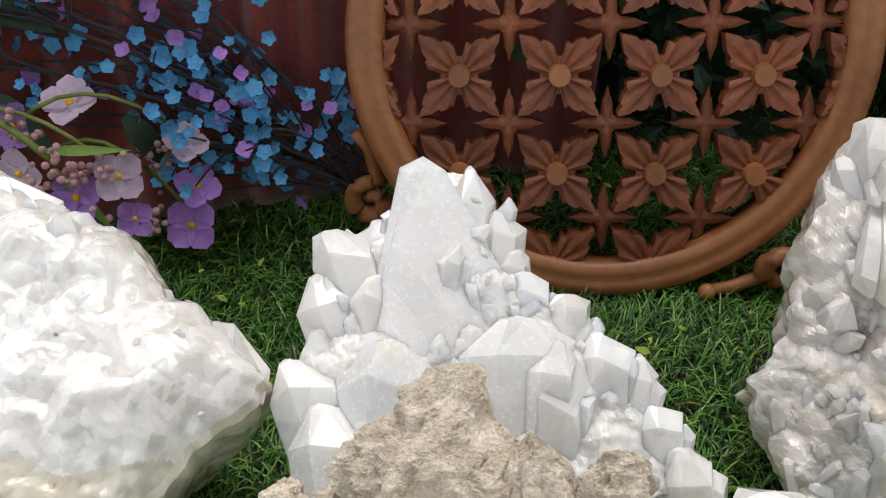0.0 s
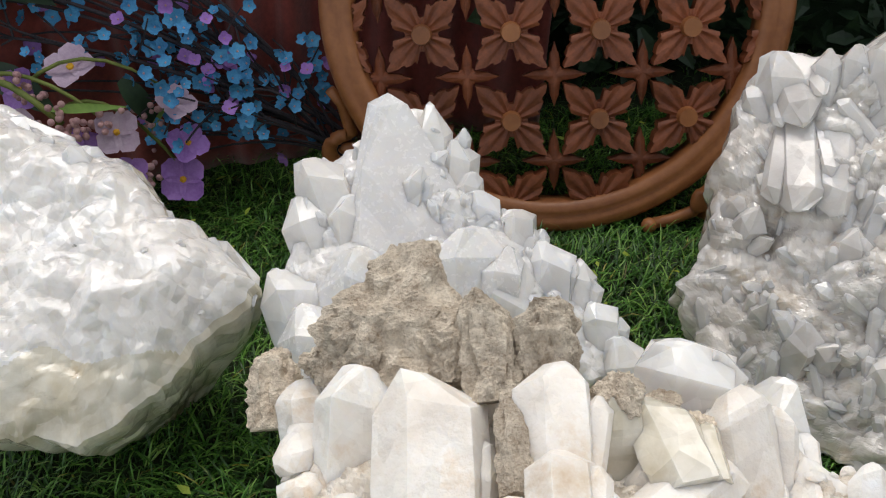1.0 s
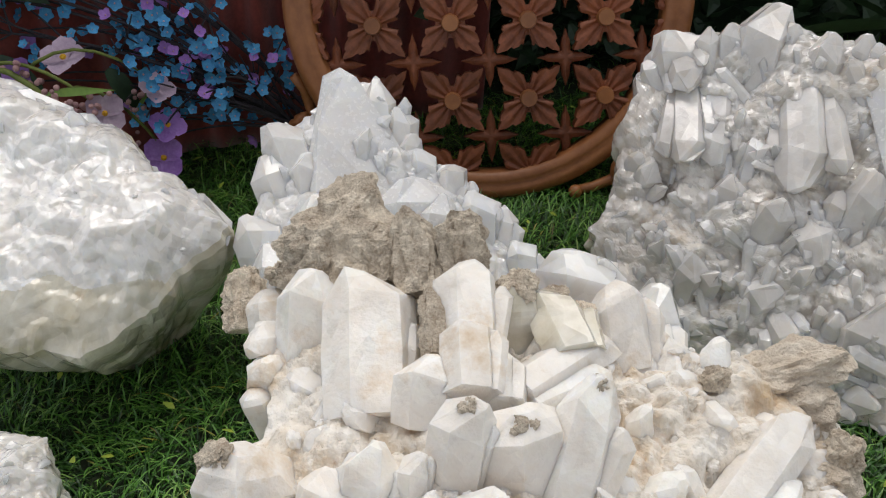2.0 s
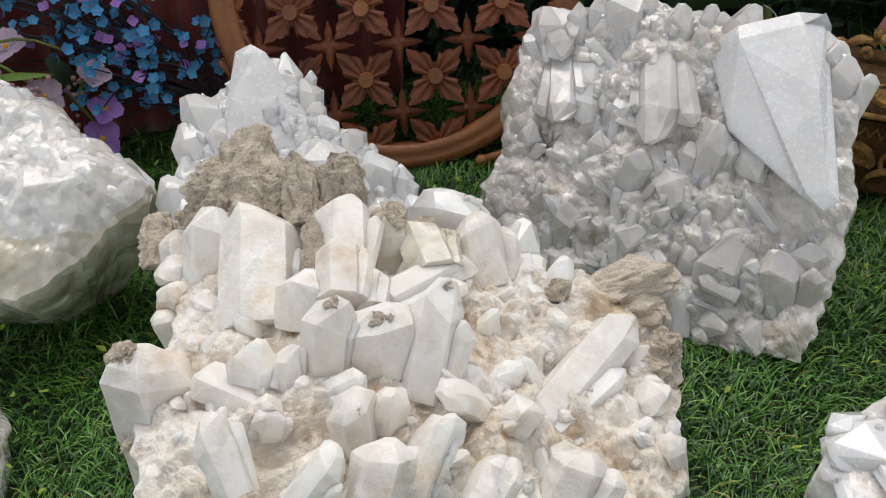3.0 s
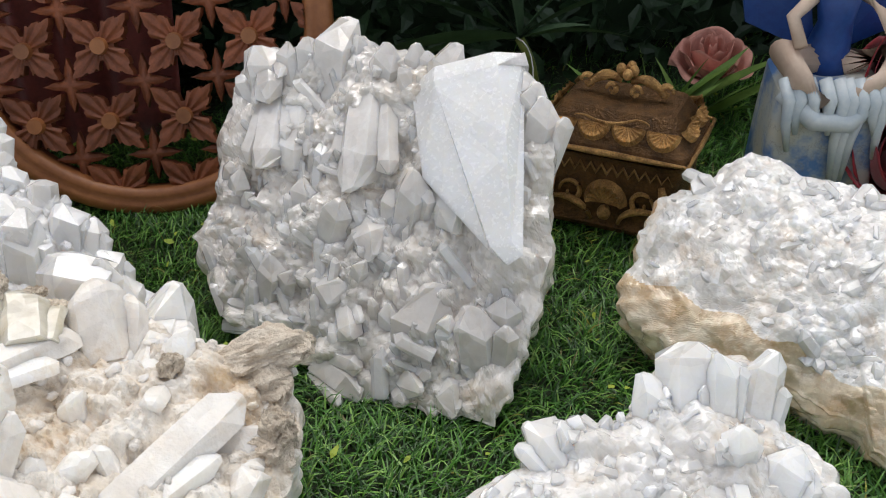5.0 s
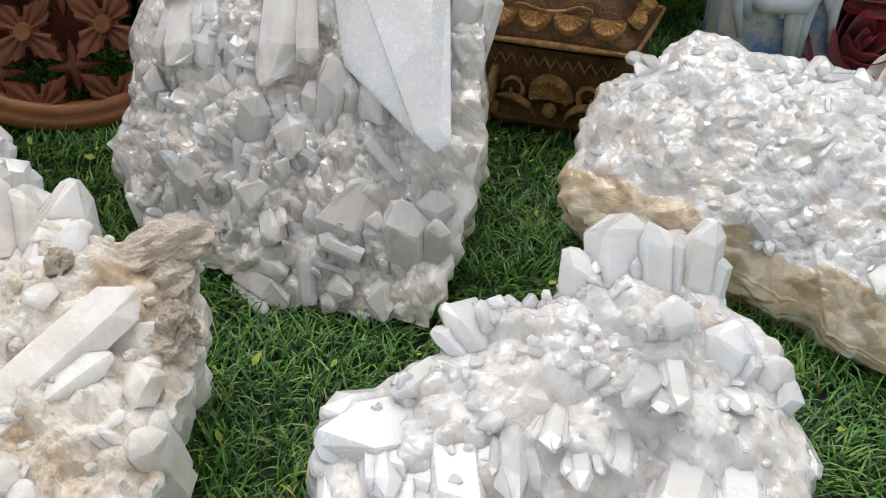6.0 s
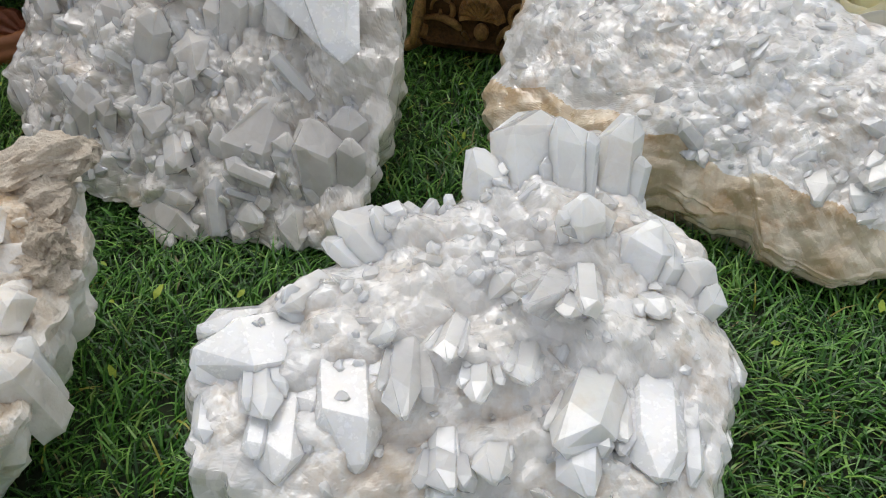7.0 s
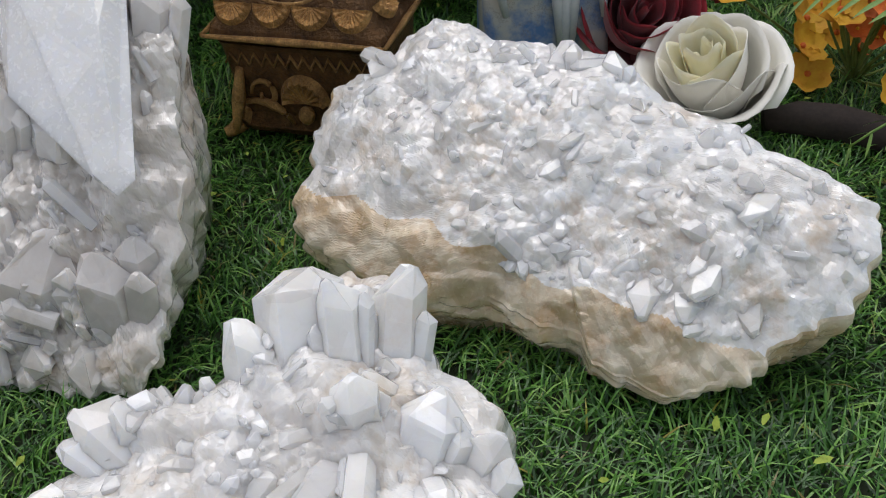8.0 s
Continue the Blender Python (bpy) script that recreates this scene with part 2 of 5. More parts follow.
def turf():
    rng = np.random.default_rng(4)
    spots = []
    for x0, x1, y0, y1, per_cm2 in ((-0.34, 0.98, -0.02, 0.66, 11.0), (-0.34, 0.2, -0.3, -0.02, 4.0), (0.2, 0.98, -0.3, -0.02, 9.0), (-0.6, -0.34, -0.2, 0.7, 1.5), (0.98, 1.3, -0.2, 0.8, 1.5), (-0.4, 1.1, 0.66, 0.9, 1.5)):
        n = int((x1 - x0) * (y1 - y0) * 1e4 * per_cm2)
        spots.append(np.c_[rng.uniform(x0, x1, n), rng.uniform(y0, y1, n)])
    base = np.concatenate(spots)
    n = len(base)
    lean_dir = rng.normal(-0.5, 1.25, n) + 1.4 * np.sin(base[:, 0] * 19 + 3 * np.sin(base[:, 1] * 13))
    lean = rng.uniform(0.5, 1.25, n)
    length = rng.uniform(0.012, 0.027, n)
    width = rng.uniform(0.0004, 0.00075, n)
    side = np.c_[-np.sin(lean_dir), np.cos(lean_dir), np.zeros(n)]
    verts = np.zeros((n, 7, 3))
    for k, (f, w) in enumerate(((0.0, 1.0), (0.35, 1.0), (0.7, 0.75))):
        a = lean * (0.45 + 0.75 * f)
        r = length * f
        centre = np.c_[base[:, 0] + np.cos(lean_dir) * np.sin(a) * r, base[:, 1] + np.sin(lean_dir) * np.sin(a) * r, np.cos(a) * r - 0.004 * (f == 0)]
        verts[:, 2 * k] = centre - side * (width * w)[:, None]
        verts[:, 2 * k + 1] = centre + side * (width * w)[:, None]
    a = lean * 1.2
    verts[:, 6] = np.c_[base[:, 0] + np.cos(lean_dir) * np.sin(a) * length, base[:, 1] + np.sin(lean_dir) * np.sin(a) * length, np.cos(a) * length * 0.9]
    verts[:, :, 2] -= 0.004
    i = np.arange(n)[:, None] * 7
    quads = np.concatenate([i + (0, 1, 3, 2), i + (2, 3, 5, 4)])
    tris = i + (4, 5, 6)
    me = mesh_from("grass", verts.reshape(-1, 3).tolist(), quads.tolist() + tris.tolist(), GRASS)
    tagged(new("grass", me), "short green artificial grass with curled tan and yellow blades", "grass", kind="stuff")


def litter():
    """Tiny yellow-green leaves fallen on the turf."""
    r = random.Random(31)
    verts, faces = [], []
    for _ in range(260):
        m = pose(r.uniform(-0.3, 0.95), r.uniform(0.0, 0.62), r.uniform(0.010, 0.016), r.uniform(-35, 35), r.uniform(-35, 35), r.uniform(0, 360)) @ Matrix.Scale(r.uniform(0.5, 1.2), 4)
        b = len(verts)
        verts += [m @ Vector(q) for q in ((-0.004, 0, 0), (-0.001, -0.0022, 0.0005), (0.003, -0.0012, 0), (0.0045, 0, -0.0004), (0.003, 0.0012, 0), (-0.001, 0.0022, 0.0005))]
        faces.append(tuple(range(b, b + 6)))
    tagged(new("leaf_litter", mesh_from("leaf_litter", verts, faces, LITTER)), "tiny yellow-green leaves scattered in the grass", "leaves", kind="stuff")


turf()
litter()


# ---- quartz clusters ----
def crystal_mesh(name, tip, seed, mat):
    """A six-sided crystal of length 1 and width 1 along z. Three broad and three narrow faces close it over its last part, tip, in a short ridge."""
    r = random.Random(seed)
    verts, faces = [], []
    rad = [0.5 * r.uniform(0.84, 1.12) for _ in range(6)]
    off = (r.uniform(-0.16, 0.16), r.uniform(-0.16, 0.16))
    for level, grow in ((0.0, 0.92), ((1 - tip) * 0.5, 0.98), (None, 0.95)):
        for k in range(6):
            w = math.pi / 3 * k + 0.1 * math.sin(seed)
            z = level if level is not None else 1 - tip * (r.uniform(0.55, 0.9) if k % 2 else r.uniform(0.95, 1.2))
            verts.append((rad[k] * grow * math.cos(w), rad[k] * grow * math.sin(w), z))
    turn = r.uniform(0, 3.1)
    for k in range(6):
        w = math.pi / 3 * k
        q = 0.05 + 0.13 * abs(math.cos(w - turn))
        verts.append((off[0] + q * math.cos(w), off[1] + q * math.sin(w), 1 - 0.12 * tip * r.uniform(0.1, 1.2)))
    verts.append((off[0], off[1], 1.0))
    for b in (0, 6, 12):
        for k in range(6):
            j = (k + 1) % 6
            faces.append((b + k, b + j, b + 6 + j, b + 6 + k))
    faces += [(18 + k, 18 + (k + 1) % 6, 24) for k in range(6)]
    faces.append((5, 4, 3, 2, 1, 0))
    return mesh_from(name, verts, faces, mat)


def worn_mesh(name, tip, seed, mat):
    """A crystal of length 1 and width 1 with rounded edges, a pitted skin and a blunt, broken end."""
    r = random.Random(seed)
    rocky = mat.name in ("grey_brown_crust", "tan_crust")
    n, rings = (56, 34) if rocky else (24, 11)
    verts, faces = [], []
    skew = (r.uniform(-0.3, 0.3), r.uniform(-0.3, 0.3))
    for k in range(rings + 1):
        t = k / rings
        z = t if t < 0.999 else 1.0
        for i in range(n):
            w = 2 * math.pi * i / n
            six = 0.5 * math.cos(math.pi / 6) / math.cos((w % (math.pi / 3)) - math.pi / 6)
            close = 1.0 if z < 1 - tip else max(0.32, 1 - 0.68 * ((z - 1 + tip) / tip) ** 1.5)
            q = six * close * (0.94 + 0.06 * t)
            x, y = q * math.cos(w), q * math.sin(w)
            bite = noise.noise(Vector((x * 3 + seed, y * 3, z * 4))) * (0.05 + 0.10 * t)
            if rocky:
                p = Vector((x * 5 + seed, y * 5, z * 3.2))
                bite += 0.34 * noise.noise(p) + 0.22 * noise.noise(p * 2.3) + 0.12 * noise.noise(p * 5.1)
            verts.append((x * (1 + bite), y * (1 + bite), z + (skew[0] * x + skew[1] * y) * t + 0.10 * bite * t))
    for k in range(rings):
        for i in range(n):
            j = (i + 1) % n
            faces.append((k * n + i, k * n + j, (k + 1) * n + j, (k + 1) * n + i))
    faces.append(tuple(range(n - 1, -1, -1)))
    faces.append(tuple(rings * n + i for i in range(n)))
    return mesh_from(name, verts, faces, mat)


def lump_mesh(name, seed, mat, rough=0.3, fine=5.0):
    """A knobbly lump of radius 1."""
    bm = bmesh.new()
    bmesh.ops.create_icosphere(bm, subdivisions=4 if rough > 0.35 else 3, radius=1.0)
    for x in bm.verts:
        p = x.co + Vector((seed * 3.1, 0, 0))
        x.co *= 1 + rough * noise.noise(p * 1.6) + rough * 0.6 * noise.noise(p * fine)
    me = bpy.data.meshes.new(name)
    bm.to_mesh(me)
    bm.free()
    me.materials.append(mat)
    return me


CRYSTALS = {}


def crystal_data(mat, ratio, seed, tip=None, worn=False):
    """One of a few shapes for a material, by how long the point is against the whole."""
    tip = tip or min((0.12, 0.2, 0.3, 0.45, 0.6), key=lambda v: abs(v - (0.3 if worn else 0.5) * ratio))
    key = (mat.name, tip, seed % 5, worn)
    if key not in CRYSTALS:
        CRYSTALS[key] = (worn_mesh if worn else crystal_mesh)("crystal_point", tip, hash_of(key), mat)
    return CRYSTALS[key]


def hash_of(key):
    return int(key[1] * 100) * 7 + key[2] * 31 + len(key[0])


def grow(root, a, b, width, mat, seed, flat=1.0, name="crystal_point", label="", tip=None, worn=False, face=None):
    """A crystal of a cluster from its foot a to its tip b."""
    d = b - a
    z = d.normalized()
    x = face.cross(z) if face is not None else z.orthogonal()
    x = x.normalized() if x.length > 0.1 else z.orthogonal().normalized()
    y = z.cross(x)
    turn = Matrix(((x.x, y.x, z.x, 0), (x.y, y.y, z.y, 0), (x.z, y.z, z.z, 0), (0, 0, 0, 1)))
    m = Matrix.Translation(a) @ turn @ Matrix.Diagonal((width, width * flat, d.length, 1))
    return put(name, crystal_data(mat, width / max(d.length, 1e-4), seed, tip, worn), root, m, label)


def facets(u, v, size, slope, step, seed, lean=(0.0, 0.0)):
    """Height over a face crowded with blocky crystals of about that size: flat tilted ends, steep sides, six-sided in plan."""
    rng = np.random.default_rng(seed)
    lo_u, lo_v = u.min() - size, v.min() - size
    nu, nv = int((u.max() - lo_u) / size) + 2, int((v.max() - lo_v) / size) + 2
    best = np.full(len(u), -9.0)
    for i in range(nu):
        for j in range(nv):
            a, b = lo_u + (i + rng.uniform(0, 1)) * size, lo_v + (j + rng.uniform(0, 1)) * size
            turn, lift, long = rng.uniform(0, 3.14), rng.normal(0, step), rng.uniform(1.0, 1.9)
            way = rng.uniform(0, 6.28)
            tip = slope * rng.uniform(0.25, 1.1)
            near = (abs(u - a) < 2.2 * size) & (abs(v - b) < 2.2 * size)
            if not near.any():
                continue
            x, y = u[near] - a, v[near] - b
            c, q = math.cos(turn), math.sin(turn)
            p, r = (x * c + y * q) / long, (y * c - x * q) * long ** 0.3
            six = np.maximum(np.maximum(abs(r), abs(0.866 * p + 0.5 * r)), abs(0.866 * p - 0.5 * r))
            end = lift + tip * (x * math.cos(way) + y * math.sin(way)) + 0.5 * lean[0] * x + 0.5 * lean[1] * y
            ridge = lift + 0.25 * size - slope * 1.1 * abs(x * math.sin(way + 0.6) - y * math.cos(way + 0.6))
            flank = lift + 0.3 * size - 2.2 * slope * (six - 0.30 * size)
            best[near] = np.maximum(best[near], np.minimum(np.minimum(end + 0.2 * size, ridge), flank))
    return np.maximum(best, -1.2 * size * slope) + slope * size * 0.1


class Cluster:
    """A lump of quartz: a face with an outline (cm, in a sloping frame), swelling forward, and sides that run down to the ground."""

    def __init__(self, name, label, origin, normal, outline, mat, swell, down, shrink, seed, chip=1.4, rough=0.35, base_mat=None, side_mat=None, tilt=0.3, skirt=None, worn=False, category="quartz cluster"):
        self.m, self.mat, self.seed, self.count, self.worn = basis(origin, normal), mat, seed, 0, worn
        self.clump = 1 if worn else 3
        self.root = thing(name, (origin[0], origin[1], 0), label, category, "quartz clusters on the grass")
        self.rng = random.Random(seed)
        self.face = self.m.to_3x3().col[2]
        poly = np.array(outline, float)
        centre = poly.mean(0)
        self.poly, self.centre, self.swell = poly, centre, swell
        ends = np.roll(poly, -1, 0)
        run = np.r_[0, np.cumsum(np.hypot(*(ends - poly).T))]
        na, nf, ns = 400, 104, 24
        at = np.linspace(0, run[-1], na, endpoint=False)
        loop = np.vstack([poly, poly[:1]])
        rim = np.c_[np.interp(at, run, loop[:, 0]), np.interp(at, run, loop[:, 1])]
        rng = np.random.default_rng(seed)
        ragged = np.convolve(np.tile(rng.normal(size=na), 3), np.hanning(7) / 2.3, 'same')[na:2 * na, None] * 0.016
        u, v, h, kinds = [], [], [], []
        for k in range(1, nf + 1):
            s = k / nf
            p = centre + (rim - centre) * s * (1 + ragged * s ** 12)
            u += list(p[:, 0]); v += list(p[:, 1]); h += [swell * (1 - s ** 2.6)] * na
        u, v, h = np.array(u + [centre[0]]), np.array(v + [centre[1]]), np.array(h + [swell])
        fade = 1 - 0.55 * (np.arange(nf * na + 1) // na / nf).clip(0, 1) ** 5
        h = h + fade * (facets(u, v, chip, tilt, rough, seed) + facets(u, v, chip * 0.45, tilt * 0.75, rough * 0.35, seed + 1) + facets(u, v, chip * 0.24, tilt * 0.8, rough * 0.15, seed + 3))
        self.top = np.c_[u, v, h]
        world_top = [self.m @ (Vector((a, b, c)) * 0.01) for a, b, c in self.top]
        verts = [tuple(w) for w in world_top[:-1]]
        faces = []
        for k in range(nf - 1):
            for i in range(na):
                j = (i + 1) % na
                faces.append((k * na + i, (k + 1) * na + i, (k + 1) * na + j, k * na + j))
        last = (nf - 1) * na
        mid = self.m @ Vector((centre[0] * 0.01, centre[1] * 0.01, 0))
        way = Vector(down)
        rings, turns = np.meshgrid(np.arange(1, ns + 1) / ns, np.arange(na) / na, indexing="ij")
        knobs = facets(turns.ravel() * run[-1], rings.ravel() * 8.0, chip * 0.9, tilt, rough * 0.6, seed + 2).reshape(ns, na)
        for k in range(1, ns + 1):
            f = k / ns
            bumpy = knobs[k - 1] * 0.01 * math.sin(math.pi * min(1, f * 1.1 + 0.1))
            for i in range(na):
                p = Vector(verts[last + i])
                fall = way * (p.z / -way.z)
                foot = p + fall
                c = Vector((mid.x + fall.x, mid.y + fall.y, 0))
                q = p.lerp(foot, f)
                out = Vector((q.x - c.x, q.y - c.y, 0))
                keep = 1 - (1 - shrink) * f ** 1.3
                q = q + out * (keep - 1) + out.normalized() * bumpy[i]
                q.z = max(0.0, q.z)
                verts.append(tuple(q))
        for k in range(ns):
            for i in range(na):
                j = (i + 1) % na
                faces.append((last + k * na + i, last + (k + 1) * na + i, last + (k + 1) * na + j, last + k * na + j))
        verts.append(tuple(world_top[-1]))
        faces += [(len(verts) - 1, i, (i + 1) % na) for i in range(na)]
        verts.append(tuple(mid.xy) + (0.0,))
        bottom = last + ns * na
        faces += [(len(verts) - 1, bottom + (i + 1) % na, bottom + i) for i in range(na)]
        me = mesh_from("matrix", verts, faces, base_mat or mat)
        me.materials.append(side_mat or base_mat or mat)
        first = (nf - 1) * na
        slots = [1 if first + (0 if skirt else 2 * na) <= i < first + ns * na or i >= first + ns * na + na else 0 for i in range(len(me.polygons))]
        self.skirt = skirt
        if skirt:
            for i in range(first):
                slots[i] = 1 if self.on_skirt(*self.top[faces[i][1]][:2]) else 0
        me.polygons.foreach_set("material_index", slots)
        put("matrix", me, self.root, None, "rough quartz matrix")

    def on_skirt(self, u, v):
        """Whether a spot belongs to the bare rind along one edge of the face: a line across the face, wavering."""
        if not self.skirt:
            return False
        x, y, far = self.skirt
        return (u - self.centre[0]) * x + (v - self.centre[1]) * y > far + 1.3 * noise.noise(Vector((u * 0.35, v * 0.35, self.seed)))

    def place(self, u, v, h):
        return self.m @ (Vector((u, v, h)) * 0.01)

    def scatter(self, count, long, wide, out=0.6, wild=0.5, reach=0.9, mats=None, lean=(0, 0, 1), sunk=0.72):
        """Small crystals all over the face, leaning outwards."""
        r = self.rng
        for _ in range(count):
            u, v, h = self.top[r.randrange(len(self.top) - 1)] if r.random() < 0.15 else self.top[min(int(len(self.top) * math.sqrt(r.random()) * reach), len(self.top) - 1)]
            d = Vector((u - self.centre[0], v - self.centre[1], 0))
            d = d / 10 * out + Vector((r.gauss(0, wild), r.gauss(0, wild), 0)) + Vector(lean)
            d.normalize()
            size = r.random() ** 2.2
            n = long[0] + (long[1] - long[0]) * size
            w = (wide[0] + (wide[1] - wide[0]) * size) * r.uniform(0.75, 1.25)
            a = Vector((u, v, h)) - d * n * sunk
            b = a + d * n
            a, b = self.m @ (a * 0.01), self.m @ (b * 0.01)
            if b.z < 0.006 or a.z < 0.002 or self.on_skirt(u, v):
                continue
            self.count += 1
            grow(self.root, a, b, w * 0.01, r.choice(mats or [self.mat]), self.count, r.uniform(0.4, 0.95), worn=self.worn, face=self.face)


def gem(c, u0, v0, h0, u1, v1, h1, width, mat=None, tip=None, flat=0.75, worn=False, sharp=False):
    """A crystal of a cluster in the face's own centimetres, with a few lesser ones grown along its sides."""
    c.count += 1
    a, b = c.place(u0, v0, h0), c.place(u1, v1, h1)
    a.z, b.z = max(a.z, 0.004), max(b.z, 0.004)
    rocky = (worn or c.worn) and not sharp
    r = random.Random(c.count * 7 + c.seed)
    axis = (b - a).normalized()
    side = axis.cross(c.face).normalized()
    for k in range(0 if width > 6.5 or mat in (CRUST, TAN_CRUST) else c.clump):
        s, w = (-1 if k % 2 else 1) * r.uniform(0.22, 0.52), width * r.uniform(0.35, 0.65)
        shift = (side * s + c.face * r.uniform(-0.12, 0.16)) * width * 0.01
        lean = side * s * r.uniform(0.0, 0.25) * (b - a).length + c.face * r.uniform(-0.05, 0.05) * (b - a).length
        end = a + (b - a) * r.uniform(0.62, 0.93) + shift + lean
        end.z = max(end.z, 0.004)
        grow(c.root, a + shift * 0.7, end, w * 0.01, mat or c.mat, c.count + 3 * k + 1, r.uniform(0.55, 0.95), worn=rocky, face=c.face)
    return grow(c.root, a, b, width * 0.01, mat or c.mat, c.count, flat, tip=tip, worn=rocky, face=c.face)


LUMPS = {}


def lumps(c, count, size, mat, name, label="", rough=0.25, spread=1.0, low=0.0):
    """Knobs sunk into a cluster's face."""
    r = c.rng
    for _ in range(count):
        u, v, h = c.top[min(int(len(c.top) * math.sqrt(r.random()) * spread), len(c.top) - 1)]
        key = (mat.name, r.randrange(4), rough)
        if key not in LUMPS:
            LUMPS[key] = lump_mesh(name, key[1] + 1, mat, rough)
        q = r.uniform(*size) * 0.01
        turn = Euler((r.uniform(0, 6), r.uniform(0, 6), r.uniform(0, 6))).to_matrix().to_4x4()
        p = c.place(u, v, h - low)
        if p.z > q:
            put(name, LUMPS[key], c.root, Matrix.Translation(p) @ turn @ Matrix.Diagonal((q, q * r.uniform(0.7, 1.1), q * r.uniform(0.6, 1.0), 1)), label)


def crust(c, u, v, h, wide, tall, seed=0, lean=(0, 0)):
    """A rough grey-brown rind over the end of a crystal."""
    key = ("crust", seed % 4)
    if key not in LUMPS:
        LUMPS[key] = lump_mesh("crust", seed % 4 + 9, CRUST, 0.45, 6.0)
    m = Matrix.Translation(c.place(u, v, h)) @ c.m.to_3x3().to_4x4() @ pose(0, 0, 0, -35 + lean[0], lean[1], seed * 50) @ Matrix.Diagonal((wide * 0.005, wide * 0.005, tall * 0.005, 1))
    put("crust", LUMPS[key], c.root, m, "rough grey-brown crust")

A = Cluster("quartz_cluster", "milky white quartz lump with a pointed end on the grass", (-0.15, 0.27, 0.11), (0.2, -0.5, 0.84),
            ((-14, 13), (-6.0, 11.5), (-2.8, 10.0), (-1.2, 9.1), (1.3, 8.2), (2.7, 6.6), (3.8, 5.0), (5.1, 4.9), (6.3, 3.8), (8.6, 1.7), (7.6, 0.2), (5.6, -1.5), (4.6, -3.4), (2.3, -5.5), (0.7, -6.5), (-3.0, -6.6), (-11, -6), (-16, 2)),
            Q_WHITE, 1.0, (0, 0.25, -1), 0.42, 11, 4.0, 0.35, Q_WHITE_BASE, Q_TAN, 0.24, skirt=(0.1, -1.0, 5.6))
A.clump = 0
gem(A, 3.9, 2.3, -1.4, 8.9, 1.9, 0.1, 4.9, tip=0.45)
gem(A, -3.7, 6.9, -0.6, -4.4, 10.6, 1.1, 4.9)
gem(A, -0.9, 6.3, -0.4, -1.2, 8.8, 1.3, 3.3)
gem(A, 1.2, 5.8, -0.4, 1.3, 8.1, 1.0, 2.4)
gem(A, 2.4, 4.8, -0.4, 2.6, 6.6, 0.9, 1.8)
gem(A, 3.4, 3.9, -0.4, 3.5, 5.6, 0.8, 1.6)
gem(A, 4.6, 3.6, -0.4, 5.0, 5.0, 0.8, 1.3, Q_CLEAR, tip=0.12)
gem(A, 6.2, 2.5, -0.6, 5.7, 4.0, 0.7, 2.0)
gem(A, 2.5, 2.5, -0.4, -2.3, 6.8, 2.1, 3.2, Q_BLADE, tip=0.3, flat=0.5)
gem(A, -2.9, 1.3, -0.6, 2.6, -1.4, 1.4, 5.9, Q_BLADE, tip=0.3, flat=0.5)
gem(A, -0.9, -0.5, -0.4, -2.9, 1.0, 1.5, 5.2, Q_BLADE, tip=0.3, flat=0.5)
A.scatter(12, (0.8, 2.4), (0.5, 1.6), 0.5, 0.9, sunk=0.8)

B = Cluster("quartz_cluster", "tall snow-white quartz cluster with stepped crystals", (0.034, 0.35, 0.12), (0.17, -0.58, 0.8),
            ((-9.0, -5.8), (-8.2, -2.9), (-8.0, -0.2), (-7.0, 1.2), (-5.6, 2.3), (-4.3, 3.6), (-3.6, 5.0), (-2.6, 5.6), (-0.4, 5.2), (0.5, 3.4), (1.3, 2.6), (1.9, 1.0), (3.2, -1.0), (4.5, -1.6), (5.9, -3.0), (7.4, -4.4), (8.1, -6.4), (10.5, -8.8), (6, -11), (-5.6, -11.2), (-8.3, -9.5)),
            Q_WHITE, 0.6, (0, 0.1, -1), 0.9, 23, 2.0, 0.25, Q_WHITE_BASE, None, 0.3)
B.clump = 1
gem(B, -2.9, -7.7, -0.4, -2.8, 5.5, 1.9, 7.1, Q_BLADE, tip=0.6, flat=0.5)
gem(B, -0.6, -2.0, -0.8, -0.8, 5.6, 1.1, 3.0, tip=0.3)
gem(B, 0.7, -2.0, -0.8, 1.0, 3.3, 1.0, 2.4)
gem(B, -5.4, -2.5, -0.8, -7.4, 1.9, 1.1, 3.5, tip=0.3)
gem(B, -6.0, -4.8, -0.8, -8.1, -0.4, 0.9, 3.2)
gem(B, -6.8, -9.3, -0.8, -8.9, -4.4, 0.7, 3.8, tip=0.3)
gem(B, 2.0, -7.6, -0.4, 1.3, -2.2, 2.1, 5.9, Q_BLADE, tip=0.3, flat=0.5)
gem(B, 1.8, -1.3, -0.6, 1.3, 1.2, 1.3, 1.9)
gem(B, 2.8, -3.0, -0.6, 2.1, 0.2, 1.3, 2.4)
gem(B, 4.4, -4.6, -0.6, 4.2, -0.9, 1.2, 2.5, tip=0.12)
gem(B, 5.8, -7.2, -0.6, 5.9, -2.7, 1.3, 3.4, tip=0.3)
gem(B, 7.4, -7.5, -0.6, 7.7, -3.6, 1.0, 2.4)
gem(B, 3.7, -8.3, -0.2, 3.2, -4.4, 2.1, 3.8)
gem(B, -6.4, -11.7, -0.6, -7.5, -6.6, 1.5, 4.4, Q_BLADE, tip=0.3)
gem(B, -4.2, -10.8, -0.4, -4.6, -3.5, 1.9, 5.1, Q_BLADE, tip=0.3)
gem(B, 9.1, -9.1, -0.6, 8.5, -6.1, 1.1, 2.5)
gem(B, -2.0, -2.8, 0.6, -1.7, 1.0, 2.5, 1.4)
gem(B, -5.1, -4.3, -0.2, -5.5, -0.5, 1.6, 2.4)
